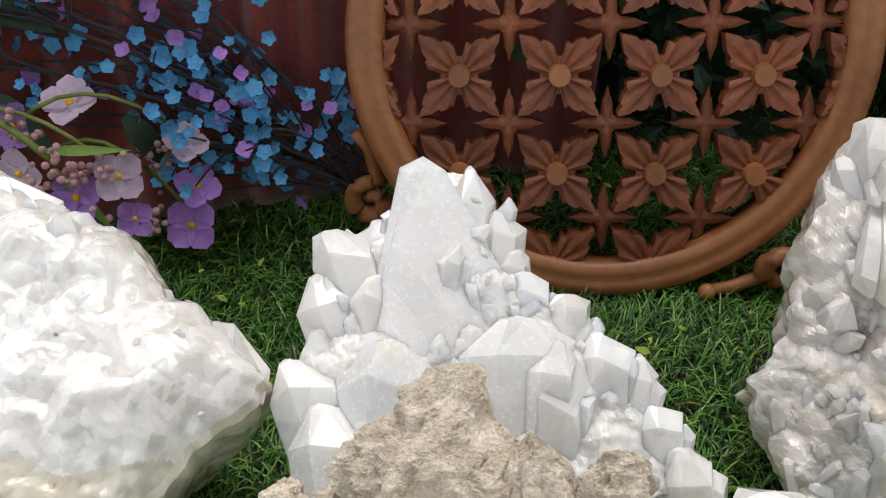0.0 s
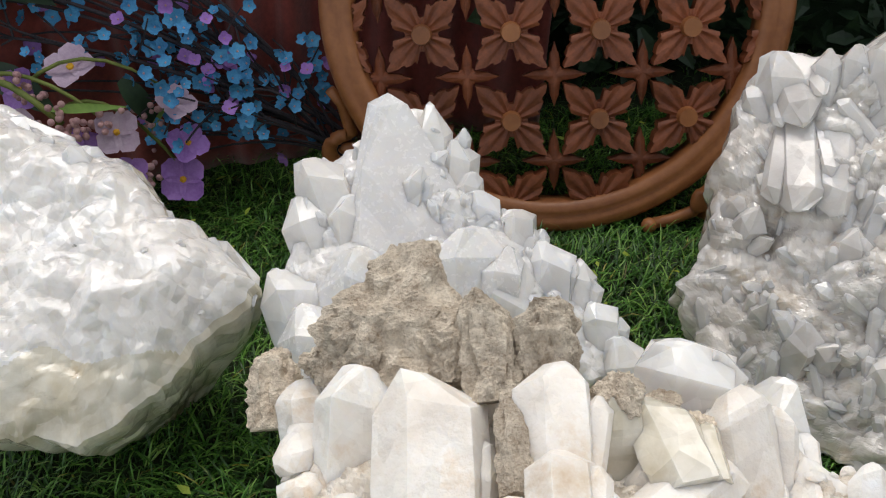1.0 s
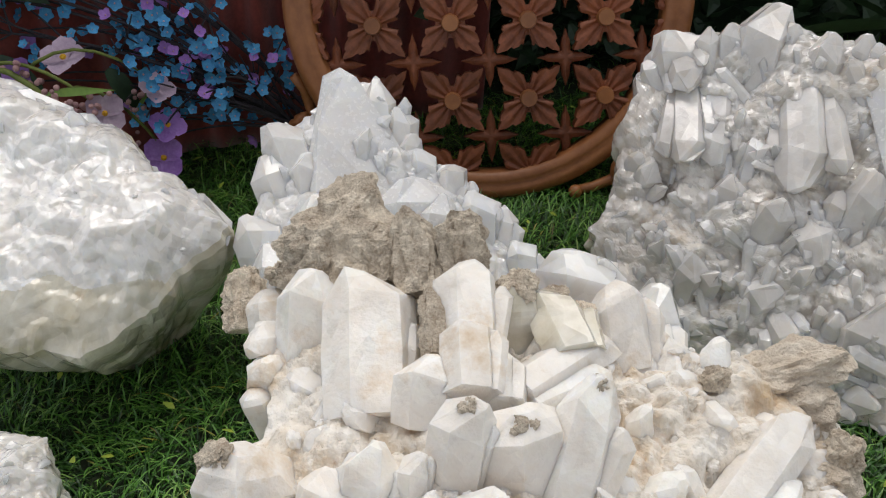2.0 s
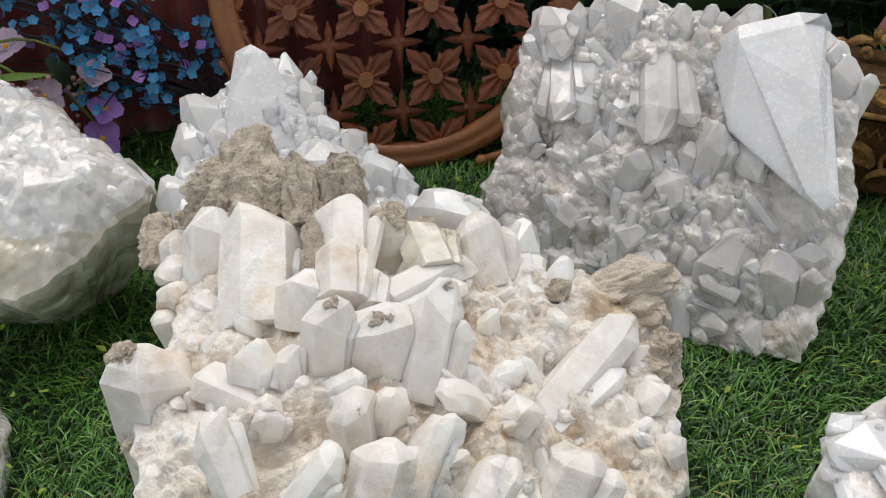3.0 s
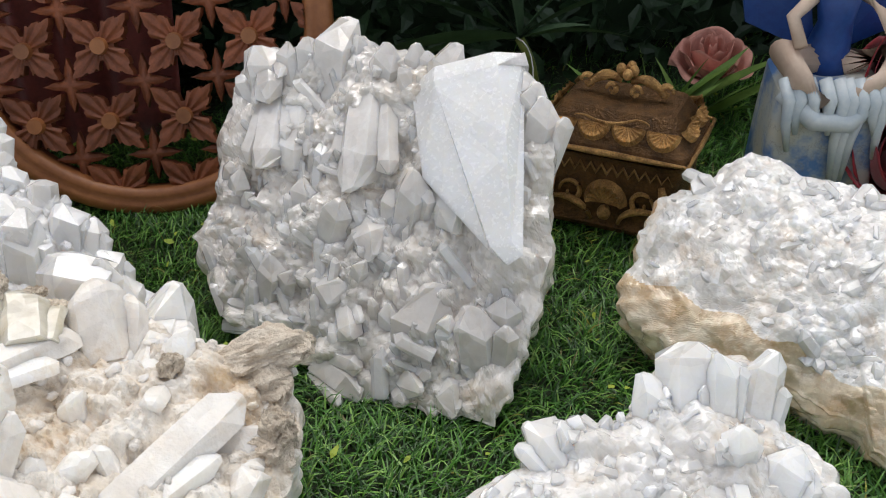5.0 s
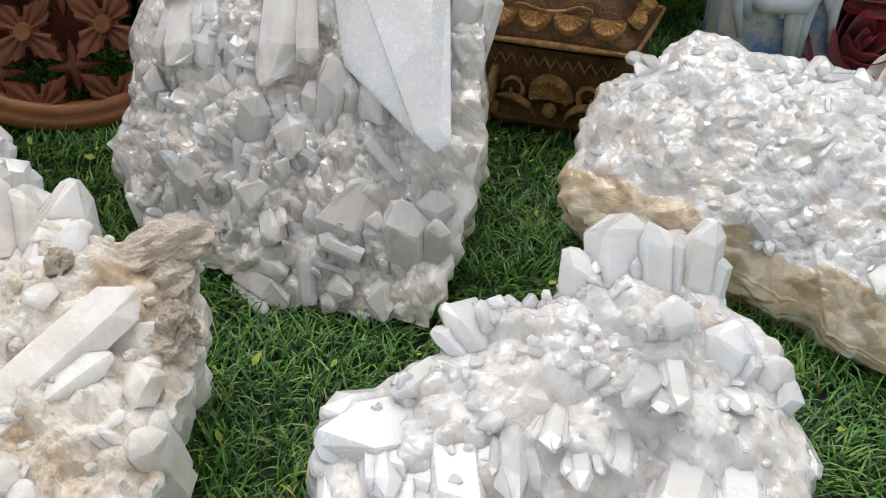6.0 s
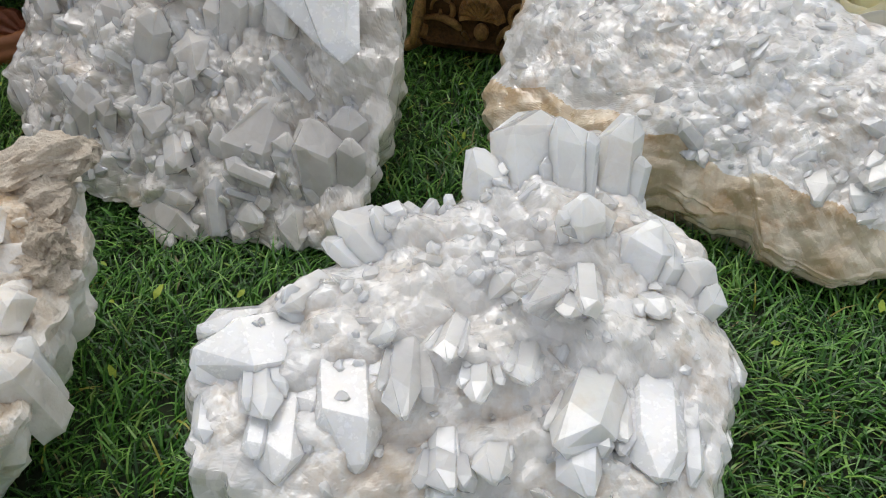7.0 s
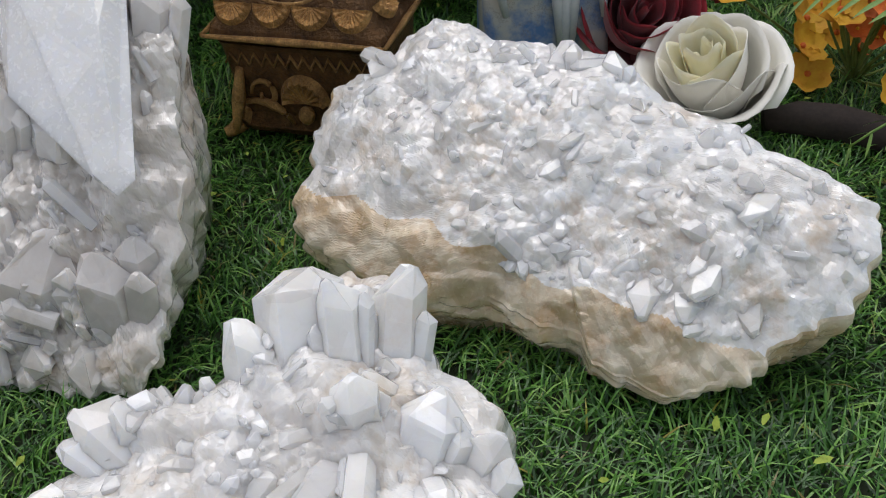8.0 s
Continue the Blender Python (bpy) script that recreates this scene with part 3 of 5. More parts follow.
gem(B, 10.5, -11.3, -0.6, 9.6, -8.0, 1.1, 3.2)
B.scatter(40, (0.9, 3.0), (0.3, 1.3), 0.3, 0.5, lean=(0, 1.0, 0.5), sunk=0.6)

C = Cluster("quartz_cluster", "chalky white quartz cluster with grey crusted tips and rust", (0.11, 0.10, 0.10), (0.12, -0.15, 0.98),
            ((-13.8, -2.5), (-13.4, -0.4), (-12.4, 0.9), (-12.6, 4.0), (-12.6, 7.5), (-10, 9.0), (-4, 10), (2, 10), (5.5, 9.5), (9.0, 6.5), (14.5, 6.8), (15.3, 3.5), (15.6, -0.6), (14.4, -3.6), (14.0, -7.1), (11.4, -11.4), (-0.5, -13.2), (-10.7, -10.4), (-12.8, -8.1)),
            Q_CHALK, 2.0, (0, 0, -1), 0.72, 37, 1.5, 0.4, Q_MATRIX, Q_CHALK, 0.6, worn=True)
gem(C, -7.7, 1.0, 1.2, -8.2, 8.0, 3.6, 4.9, sharp=True, tip=0.2)
gem(C, -11.0, 4.2, -2.0, -11.1, 8.7, 3.2, 3.7, sharp=True, tip=0.2)
gem(C, -3.1, 3.1, 3.2, -3.3, 8.1, 4.8, 3.3, sharp=True, tip=0.2)
gem(C, -3.2, 0.4, 4.4, -3.3, 4.1, 5.0, 2.8, sharp=True, tip=0.2)
gem(C, -1.7, 0.4, 3.7, -1.6, 3.7, 3.4, 2.0, sharp=True)
gem(C, -0.6, 5.6, 0.8, -0.8, 7.3, 4.3, 3.4, Q_TAN)
gem(C, 1.9, 3.7, 3.2, 0.8, 7.7, 3.2, 3.1, Q_TAN)
gem(C, 5.0, 5.0, 0.7, 4.0, 8.1, 3.5, 3.8)
gem(C, 3.1, 9.2, -0.0, 3.0, 10.6, 3.5, 5.0, Q_WHITE, sharp=True, tip=0.3)
gem(C, 7.2, 5.5, -0.2, 7.7, 10.7, -0.9, 2.9, sharp=True)
gem(C, -5.3, 0.1, 2.4, -5.2, 2.1, 4.9, 3.3, sharp=True, tip=0.3)
gem(C, -3.9, -2.9, 1.8, -3.7, -1.3, 6.4, 3.1, sharp=True, tip=0.3)
gem(C, -0.7, -2.5, 1.4, -1.4, -1.1, 5.6, 4.1, sharp=True, tip=0.2)
gem(C, 0.7, -3.7, 1.6, 1.8, 0.2, 6.5, 3.0, sharp=True, tip=0.3)
gem(C, 4.7, -1.3, 0.3, 5.7, 7.3, 0.5, 3.6, sharp=True, tip=0.2)
gem(C, 7.5, -0.9, -0.0, 8.1, 6.4, 1.0, 3.8, sharp=True, tip=0.2)
gem(C, 6.8, -4.9, 1.2, 12.5, 1.4, 2.4, 3.1, sharp=True, tip=0.2)
gem(C, 10.3, -2.8, -1.2, 13.9, 0.4, 1.5, 2.9, sharp=True)
gem(C, -1.0, 1.4, 3.3, 3.7, 5.4, 2.7, 2.5)
gem(C, 9.2, 4.1, -0.2, 15.6, 5.0, 2.8, 3.1, TAN_CRUST, tip=0.2)
gem(C, 10.6, 3.1, -1.6, 14.9, 3.4, 1.6, 3.4, TAN_CRUST)
gem(C, 12.8, -1.0, -1.2, 14.4, 0.1, 1.5, 3.5, TAN_CRUST)
gem(C, 12.1, -2.9, -1.0, 13.7, -3.4, 2.3, 2.4, sharp=True)
gem(C, 8.9, -5.4, -1.3, 9.4, -4.8, 1.5, 2.6, sharp=True)
gem(C, -11.5, 7.7, -0.9, -13.9, 5.7, 0.7, 2.0)
gem(C, -12.7, 4.7, -3.2, -12.7, 4.7, 0.8, 2.8)
gem(C, -9.4, 3.1, -0.3, -11.8, 3.9, 0.5, 2.4)
gem(C, -12.3, 3.1, -2.9, -13.3, 3.6, -0.1, 2.4)
gem(C, -7.6, 1.1, 1.2, -8.7, 0.6, 2.5, 1.9)
gem(C, -14.4, 8.6, -1.8, -14.9, 11.5, -0.2, 2.3, CRUST)
gem(C, -12.9, 7.7, -1.3, -13.3, 10.0, 0.1, 2.6)
gem(C, -11.5, 6.6, -0.7, -11.5, 7.1, 1.9, 1.8)
gem(C, -11.3, -4.2, -6.2, -13.0, -1.7, 2.8, 5.3, tip=0.2)
gem(C, -7.0, -3.9, 1.1, -10.3, -2.6, 1.7, 2.7)
gem(C, -7.7, -5.0, -0.4, -9.6, -5.3, 1.8, 2.4)
gem(C, -7.7, -2.9, 1.7, -7.4, -1.5, 3.5, 3.3, sharp=True)
gem(C, -5.6, -3.5, 1.3, -5.7, -2.6, 4.3, 1.6, sharp=True)
gem(C, -5.1, -4.0, 1.3, -2.1, -4.7, 4.5, 1.6)
gem(C, -2.2, -6.3, 0.9, -2.8, -6.2, 5.1, 3.1)
gem(C, -6.6, -5.3, -0.7, -6.4, -6.3, 3.3, 1.8)
gem(C, -7.2, -4.8, 0.4, -6.5, -5.6, 3.7, 2.1, sharp=True)
gem(C, 0.5, -7.6, 1.6, 2.4, -6.5, 3.8, 2.5, sharp=True, tip=0.3)
gem(C, 5.0, -5.2, 0.3, 5.8, -5.9, 4.0, 2.7, sharp=True)
gem(C, 4.4, -4.1, 0.8, 2.0, -5.2, 4.1, 2.2)
gem(C, 4.0, -2.4, 0.8, 5.8, -2.9, 2.9, 1.9)
gem(C, -1.0, -5.4, 1.3, -0.9, -5.5, 4.4, 2.6)
gem(C, 0.2, -9.2, 0.9, -0.9, -8.4, 4.1, 3.8, sharp=True)
gem(C, -4.2, -8.1, -1.4, -3.9, -8.3, 2.8, 3.6)
gem(C, -8.5, -6.4, -4.2, -9.7, -5.8, -0.7, 3.5)
gem(C, 5.2, -7.7, -2.0, 4.1, -7.7, 2.2, 2.9, sharp=True)
gem(C, 8.4, -7.1, -3.1, 7.1, -7.3, 1.9, 4.4)
gem(C, 1.5, -9.0, 0.6, 1.3, -8.5, 3.2, 1.8, sharp=True)
gem(C, 14.5, -6.3, -2.3, 13.2, -6.0, 1.7, 2.4)
gem(C, 12.2, -5.3, -2.4, 11.9, -5.9, 0.8, 2.9, Q_TAN)
gem(C, 0.4, -10.2, 3, 1.8, -7.6, 5.5, 1.6)
gem(C, -1.7, -11.6, 3, -1.0, -8.9, 5.5, 2.9)
gem(C, -7.5, -10.2, 3, -9.1, -7.5, 5, 2.0)
gem(C, -5.0, -10.8, 3, -3.1, -9.5, 5.5, 2.0)
gem(C, 3.1, -10.8, 3, 4.5, -8.8, 4, 2.3)
gem(C, 7.5, -9.6, 1, 8.5, -7.8, 3, 3.0)
gem(C, -9.4, 8.9, 1.5, -9.0, 13.7, 5.2, 5.9, CRUST, tip=0.6, flat=0.6)
gem(C, -11.3, 9.0, 1.3, -10.9, 10.6, 4.2, 3.2, CRUST, tip=0.45)
gem(C, -3.3, 8.5, 3.5, -3.7, 10.1, 6.3, 2.8, CRUST, tip=0.45)
gem(C, -5.4, 7.2, 3.2, -6.1, 10.9, 5.3, 2.6, CRUST, tip=0.3)
gem(C, -4.7, 2.8, 3.8, -5.1, 6.7, 4.3, 1.5, CRUST, tip=0.45)
gem(C, -7.1, 8.6, 2.7, -7.2, 10.5, 4.7, 2.6, CRUST, tip=0.3)
C.scatter(60, (1.2, 3.2), (0.6, 1.7), 0.2, 0.9, lean=(0.1, 0.35, 0.9))
lumps(C, 70, (0.2, 0.5), Q_CHALK, "nodule", rough=0.25)
lumps(C, 60, (0.15, 0.4), Q_MATRIX, "nodule", rough=0.3)

D = Cluster("quartz_cluster", "large leaning quartz slab bristling with grey-clear crystals", (0.298, 0.302, 0.091), (-0.366, -0.667, 0.648),
            ((-8.9, 12.4), (-7.8, 13.2), (-5.5, 13.4), (-3.0, 12.9), (-1.8, 13.4), (1.3, 12.8), (4.7, 10.6), (6.6, 9.6), (9.4, 8.8), (11.8, 7.6), (12.4, 6.2), (13.8, 4.4), (14.0, 2.0), (13.2, -0.9), (13.0, -4.1), (11.7, -7.9), (10.0, -10.8), (9.1, -13.2), (8.1, -14.3), (6.4, -14.3), (3.6, -13.3), (1.3, -12.4), (-0.7, -12.2), (-2.7, -11.1), (-4.5, -9.9), (-7.2, -8.4), (-9.8, -6.6), (-11.5, -5.3), (-12.5, -2.2), (-13.3, 0.4), (-11.8, 2.3), (-10.7, 7.1), (-9.2, 11.1)),
            Q_GREY, 0.5, (0.05, 0.35, -1), 0.86, 41, 2.1, 0.35, Q_GREY_BASE, None, 0.46)
D.clump = 2
gem(D, 8.8, 8.7, 0.7, 10.0, -5.2, 3.4, 9.2, Q_BLADE, tip=0.85, flat=0.34)
gem(D, -2.5, 8.0, -1.6, -0.3, 14.5, 0.9, 4.8, tip=0.3)
gem(D, -6.5, 8.5, -1.0, -6.7, 13.7, 1.1, 4.2, tip=0.3)
gem(D, -6.7, 13.0, 0.0, -5.7, 9.0, 1.9, 2.4)
gem(D, 1.3, 7.1, -1.0, 3.6, 11.5, 1.1, 3.0)
gem(D, 4.2, 8.0, -1.0, 5.0, 11.4, 0.7, 2.0)
gem(D, 5.9, 6.3, -1.0, 7.8, 10.7, 1.1, 3.1)
gem(D, 8.8, 7.1, -1.0, 9.7, 9.3, 0.7, 1.6)
gem(D, 9.7, 4.0, -1.4, 11.8, 8.3, 1.2, 4.5, tip=0.3)
gem(D, 11.8, 1.4, -1.4, 13.9, 5.6, 1.1, 3.1, tip=0.3)
gem(D, 1.3, 9.3, -0.4, 0.9, 1.1, 2.2, 3.9, tip=0.3)
gem(D, -3.9, 11.5, -0.6, -4.6, 3.7, 1.6, 2.9)
gem(D, -6.1, 10.1, -0.4, -6.2, 3.9, 2.0, 3.1)
gem(D, -4.0, 1.0, -1.0, -1.4, 4.7, 1.8, 1.9)
gem(D, -4.7, -1.7, -1.0, -3.7, 3.1, 1.6, 2.2)
gem(D, -4.1, -3.1, -1.0, -0.4, 1.0, 2.3, 2.7)
gem(D, -0.3, 0.7, -0.6, 1.6, -3.1, 2.1, 2.9)
gem(D, 2.3, -2.6, -1.0, 5.2, 2.0, 2.3, 3.2)
gem(D, 5.0, 4.3, -0.6, 7.4, -2.3, 1.7, 2.5)
gem(D, -2.1, -6.0, -1.0, 0.8, -3.3, 2.0, 1.6)
gem(D, -2.2, -5.0, -0.8, -0.6, -8.5, 1.9, 2.2)
gem(D, -4.4, -6.4, -1.2, -1.6, -4.2, 1.5, 3.1)
gem(D, -8.3, -5.4, -1.0, -6.1, -2.0, 1.7, 3.1)
gem(D, 3.1, -10.4, -1.4, 4.6, -5.3, 1.7, 5.0)
gem(D, 7.0, -12.0, -1.2, 8.0, -7.2, 1.6, 3.7)
gem(D, -11.7, -6.2, -0.6, -6.2, -7.1, 0.7, 1.1, Q_CLEAR)
gem(D, -4.3, -9.5, -0.6, -0.5, -11.9, 1.1, 2.7)
gem(D, 1.7, -10.9, -0.8, 3.7, -12.4, 1.1, 2.5)
gem(D, 4.6, -11.8, -0.8, 6.1, -13.5, 1.0, 2.8)
gem(D, 0.8, -8.6, -1.0, 2.2, -6.4, 1.7, 1.9)
gem(D, -10.0, -3.1, -1.0, -8.1, -0.5, 1.5, 2.3)
gem(D, 6.1, -5.0, -1.0, 5.8, -3.0, 1.5, 1.9)
gem(D, -10.9, 2.7, -1.0, -8.3, 4.4, 1.3, 2.4)
gem(D, 8.8, -9.7, -1.0, 9.8, -6.9, 1.3, 2.4)
D.scatter(260, (0.9, 3.6), (0.28, 1.15), 0.0, 0.5, lean=(-0.1, 0.9, 0.45), sunk=0.66, mats=[Q_GREY, Q_GREY, Q_CLEAR])

E_ = Cluster("quartz_cluster", "long sparkling quartz druse with tan and rusty lower edge", (0.60, 0.19, 0.07), (-0.35, -0.5, 0.79),
            ((-14.2, 3.0), (-13.6, 4.8), (-12.5, 6.1), (-11.7, 8.5), (-10.0, 10.0), (-7.3, 10.0), (-5.6, 11.2), (-3.8, 11.4), (-2.2, 10.6), (-1.3, 9.2), (1.7, 7.6), (3.5, 6.3), (4.6, 6.0), (5.2, 4.3), (6.3, 2.4), (8.5, 0.4), (10.3, -2.1), (11.3, -3.0), (13.0, -5.5), (13.1, -6.6), (11.9, -8.4), (10.4, -9.8), (7.6, -10.4), (3.1, -11.2), (1.7, -11.3), (0.9, -10.7), (-1.3, -8.7), (-1.4, -7.2), (-3.1, -6.1), (-5.1, -4.0), (-8.6, -3.1), (-11.4, -0.6), (-13.5, 1.7)),
            Q_SUGAR, 1.4, (0.05, 0.1, -1), 0.86, 53, 2.0, 0.2, Q_SUGAR_BASE, Q_RUSTY, 0.3, skirt=(-0.62, -0.78, 4.5))
gem(E_, 2.2, -4.4, 0, 1.7, -7.8, 2, 2.2)
gem(E_, 6.6, -4.9, 0, 4.0, -7.7, 2, 1.9)
gem(E_, 9.3, -3.5, 0, 7.4, -5.1, 2, 2.2)
gem(E_, 9.3, -5.3, 0, 9.3, -7.5, 1, 1.2)
gem(E_, -2.2, 1.0, 0, -1.5, -1.9, 1.5, 0.9)
gem(E_, 2.2, 3.0, 0, 2.3, 0.2, 1, 0.8)
gem(E_, -1.9, 4.1, 0, -1.1, 1.2, 1.8, 2.1)
gem(E_, -2.5, -2.4, 0, -3.4, -3.9, 1.5, 1.9)
gem(E_, 5.0, -1.6, 0, 2.4, -4.7, 1.5, 2.6)
gem(E_, -4.0, 8.9, -1, -3.4, 11.5, 0, 2.8)
gem(E_, -1.8, 6.5, 0, -1.6, 9.1, 0.5, 2.4)
gem(E_, 1.3, 4.5, 0, 2.0, 7.6, 0.5, 2.6)
gem(E_, 3.6, 4.0, 0, 4.6, 6.0, 0.5, 2.0)
gem(E_, -7.1, 8.9, 0, -8.2, 10.4, 0.5, 1.8)
gem(E_, -6.0, 5.4, 0, -3.7, 2.1, 1.2, 2.3)
gem(E_, -9.5, 7.4, 0, -10.6, 8.7, 0.5, 1.8)
gem(E_, 6.5, -1.3, 0, 7.3, 0.4, 1, 1.9)
gem(E_, 4.2, -5.5, 0, 3.4, -8.5, 1.5, 1.6)
gem(E_, 6.0, -7.5, -0.5, 6.4, -9.8, 1, 2.4)
gem(E_, 10.2, -6.1, 0, 11.6, -6.1, 1, 2.2)
E_.scatter(200, (0.7, 2.4), (0.25, 1.1), 0.0, 0.9, lean=(0.1, -0.2, 0.5), sunk=0.76, mats=[Q_SUGAR, Q_SUGAR, Q_CLEAR])

F = Cluster("quartz_cluster", "bright white quartz cluster with clear hexagonal points", (0.43, 0.04, 0.085), (0.05, -0.3, 0.95),
            ((-11.3, -1.2), (-10.9, -0.3), (-9.3, 0.6), (-6.9, 2.0), (-5.6, 2.4), (-5.2, 4.2), (-4.3, 4.7), (-2.0, 4.0), (-0.6, 4.3), (0.1, 5.0), (0.9, 6.3), (2.2, 7.6), (5.0, 7.8), (7.0, 7.2), (7.4, 5.0), (7.3, 3.1), (8.4, 2.4), (8.8, 1.5), (8.9, 0.1), (8.7, -1.8), (8.8, -3.1), (8.2, -5.1), (7.0, -7.6), (4.9, -10.2), (-2.3, -9.5), (-7.9, -8.3), (-9.7, -6.3), (-11.2, -5.2)),
            Q_WHITE, 0.9, (0, 0.0, -1), 0.92, 67, 2.4, 0.3, Q_SUGAR_BASE, Q_WHITE_BASE, 0.34)
F.clump = 2
gem(F, 2.7, 2.2, -1.0, 2.9, 7.2, 2.7, 4.2, tip=0.12, flat=0.7)
gem(F, 5.5, 2.3, -0.6, 6.7, 6.4, 2.9, 2.2, tip=0.2)
gem(F, 3.8, 2.2, 0.0, 4.2, 6.1, 3.4, 2.1, tip=0.2)
gem(F, 0.9, 1.8, -0.5, 0.8, 5.9, 2.3, 2.3, tip=0.3)
gem(F, 4.1, 0.9, 0.6, 3.9, 1.9, 3.5, 2.2, tip=0.3)
gem(F, -5.1, -0.4, -1.4, -11.3, -1.8, 0.7, 4.5, Q_BLADE, tip=0.3, flat=0.7)
gem(F, -7.6, -1.2, 0.2, -8.4, -6.6, 0.9, 2.0, Q_BLADE, tip=0.2)
gem(F, -10.5, -0.2, -0.4, -10.9, -4.6, 0.3, 1.3)
gem(F, -5.6, -1.0, -0.2, -5.9, -6.6, 1.1, 3.3, Q_BLADE, tip=0.3)
gem(F, -8.9, -0.8, 0.2, -8.8, -4.5, 1.6, 1.5)
gem(F, -2.6, 1.0, -0.6, -5.3, 4.2, 1.5, 2.5)
gem(F, -2.1, 2.2, -0.5, -1.7, 4.0, 1.7, 1.0, Q_CLEAR)
gem(F, -2.2, 2.1, -0.4, -4.2, 3.5, 1.9, 1.7)
gem(F, -0.4, 3.2, 0.0, -1.0, 4.1, 1.7, 0.6)
gem(F, 2.7, -0.1, 1.0, 0.7, -3.0, 3.9, 2.0, Q_CLEAR, tip=0.6)
gem(F, -3.3, -1.3, 0.6, -4.2, -5.6, 2.9, 1.4, Q_CLEAR, tip=0.3)
gem(F, 5.0, -1.0, -0.6, 7.0, 1.6, 2.0, 3.3, tip=0.3)
gem(F, 6.6, -1.7, -1.0, 8.6, -0.0, 1.3, 2.3)
gem(F, 5.2, 1.2, 0.8, 2.9, 1.2, 2.9, 0.7, Q_CLEAR)
gem(F, 5.6, -4.0, 0.0, 4.2, -8.6, 1.1, 2.7, Q_BLADE, tip=0.3)
gem(F, 8.3, -2.2, -1.0, 7.7, -5.7, 0.3, 1.9)
gem(F, 3.8, -3.5, 0.4, 1.3, -7.5, 2.1, 2.6, Q_SUGAR, tip=0.3)
gem(F, -2.5, -5.4, 0.4, -3.1, -8.1, 2.1, 1.4, Q_CLEAR)
gem(F, -0.5, -5.3, 0.4, -1.5, -7.9, 2.2, 1.4)
gem(F, 1.1, -2.4, 0.8, 0.1, -4.9, 2.7, 1.2)
gem(F, -0.8, -2.4, 0.8, -1.5, -5.3, 2.7, 1.2)
gem(F, 4.0, 0.9, 1.0, 2.9, -2.8, 3.1, 1.2)
gem(F, 7.4, -4.6, -1.0, 6.6, -7.8, 0.1, 1.4)
gem(F, -1.3, -1.2, 0.8, -2.3, -3.6, 2.7, 1.1)
gem(F, 6.0, -1.0, 0.4, 6.0, -2.6, 2.1, 1.4)
gem(F, -2.6, -5.6, 1.0, -3.2, -8.7, 1.5, 1.4)
gem(F, 6.3, -3.9, 0.0, 4.2, -8.9, 0.5, 2.2)
gem(F, 2.6, -4.4, 1.0, 1.4, -8.8, 1.5, 1.7)
F.scatter(150, (0.7, 2.6), (0.25, 1.1), 0.3, 0.8, lean=(0, -0.2, 0.7), sunk=0.78, mats=[Q_WHITE, Q_SUGAR, Q_CLEAR])

# rinds on the ends of the chalky cluster's crystals
crust(C, -0.7, 7.2, 4.1, 1.8, 1.1, 3)
crust(C, 1.1, 7.3, 3.2, 1.8, 1.0, 1)
crust(C, 2.5, 6.7, 2.8, 1.5, 1.2, 2)
crust(C, -14.7, 11.2, -0.4, 1.3, 1.1, 1)
crust(C, -12.8, 10.5, 0.7, 1.3, 1.6, 3)
crust(C, 15.4, 4.9, 2.2, 1.4, 1.6, 3)
crust(C, 8.8, 3.3, 2.5, 1.3, 1.0, 2)
crust(C, 14.4, -0.2, 1.5, 1.8, 2.4, 0)
crust(C, 1.8, -0.1, 6.0, 1.0, 0.8, 1)
crust(C, -1.4, -1.8, 5.0, 1.4, 1.1, 2)
crust(C, -3.6, -1.5, 6.0, 0.9, 0.6, 3)
crust(C, -14.1, -2.1, 2.7, 1.6, 0.8, 2)
crust(C, -2.4, -6.9, 4.8, 0.8, 0.7, 1)
crust(C, 12.0, -6.8, -0.1, 2.2, 1.4, 2)
crust(C, -13.2, -3.8, -1.1, 2.5, 1.4, 1)

# ---- carved wooden disc ----
DISC = Matrix.Translation((0.112, 0.540, 0.156)) @ Matrix.Rotation(radians(70), 4, "X")


def lathe(profile, n=96):
    verts, faces = [], []
    k = len(profile)
    for i in range(n):
        w = 2 * math.pi * i / n
        verts += [(r * math.cos(w), r * math.sin(w), z) for r, z in profile]
    for i in range(n):
        for j in range(k):
            a, b = i * k + j, i * k + (j + 1) % k
            c, d = ((i + 1) % n) * k + (j + 1) % k, ((i + 1) % n) * k + j
            faces.append((a, d, c, b))
    return verts, faces


wooden_disc = thing("carved_wooden_panel", (0.112, 0.48, 0), "round carved reddish-brown wooden panel with pierced flowers, leaning back", "carved panel")
v, f = lathe(((0.143, -0.012), (0.168, -0.012), (0.168, 0.004), (0.165, 0.009), (0.158, 0.011), (0.155, 0.008), (0.152, 0.010), (0.146, 0.008), (0.143, 0.002)))
put("rim", mesh_from("rim", v, f, WOOD_RIM, True), wooden_disc, DISC, "turned wooden rim with a groove")


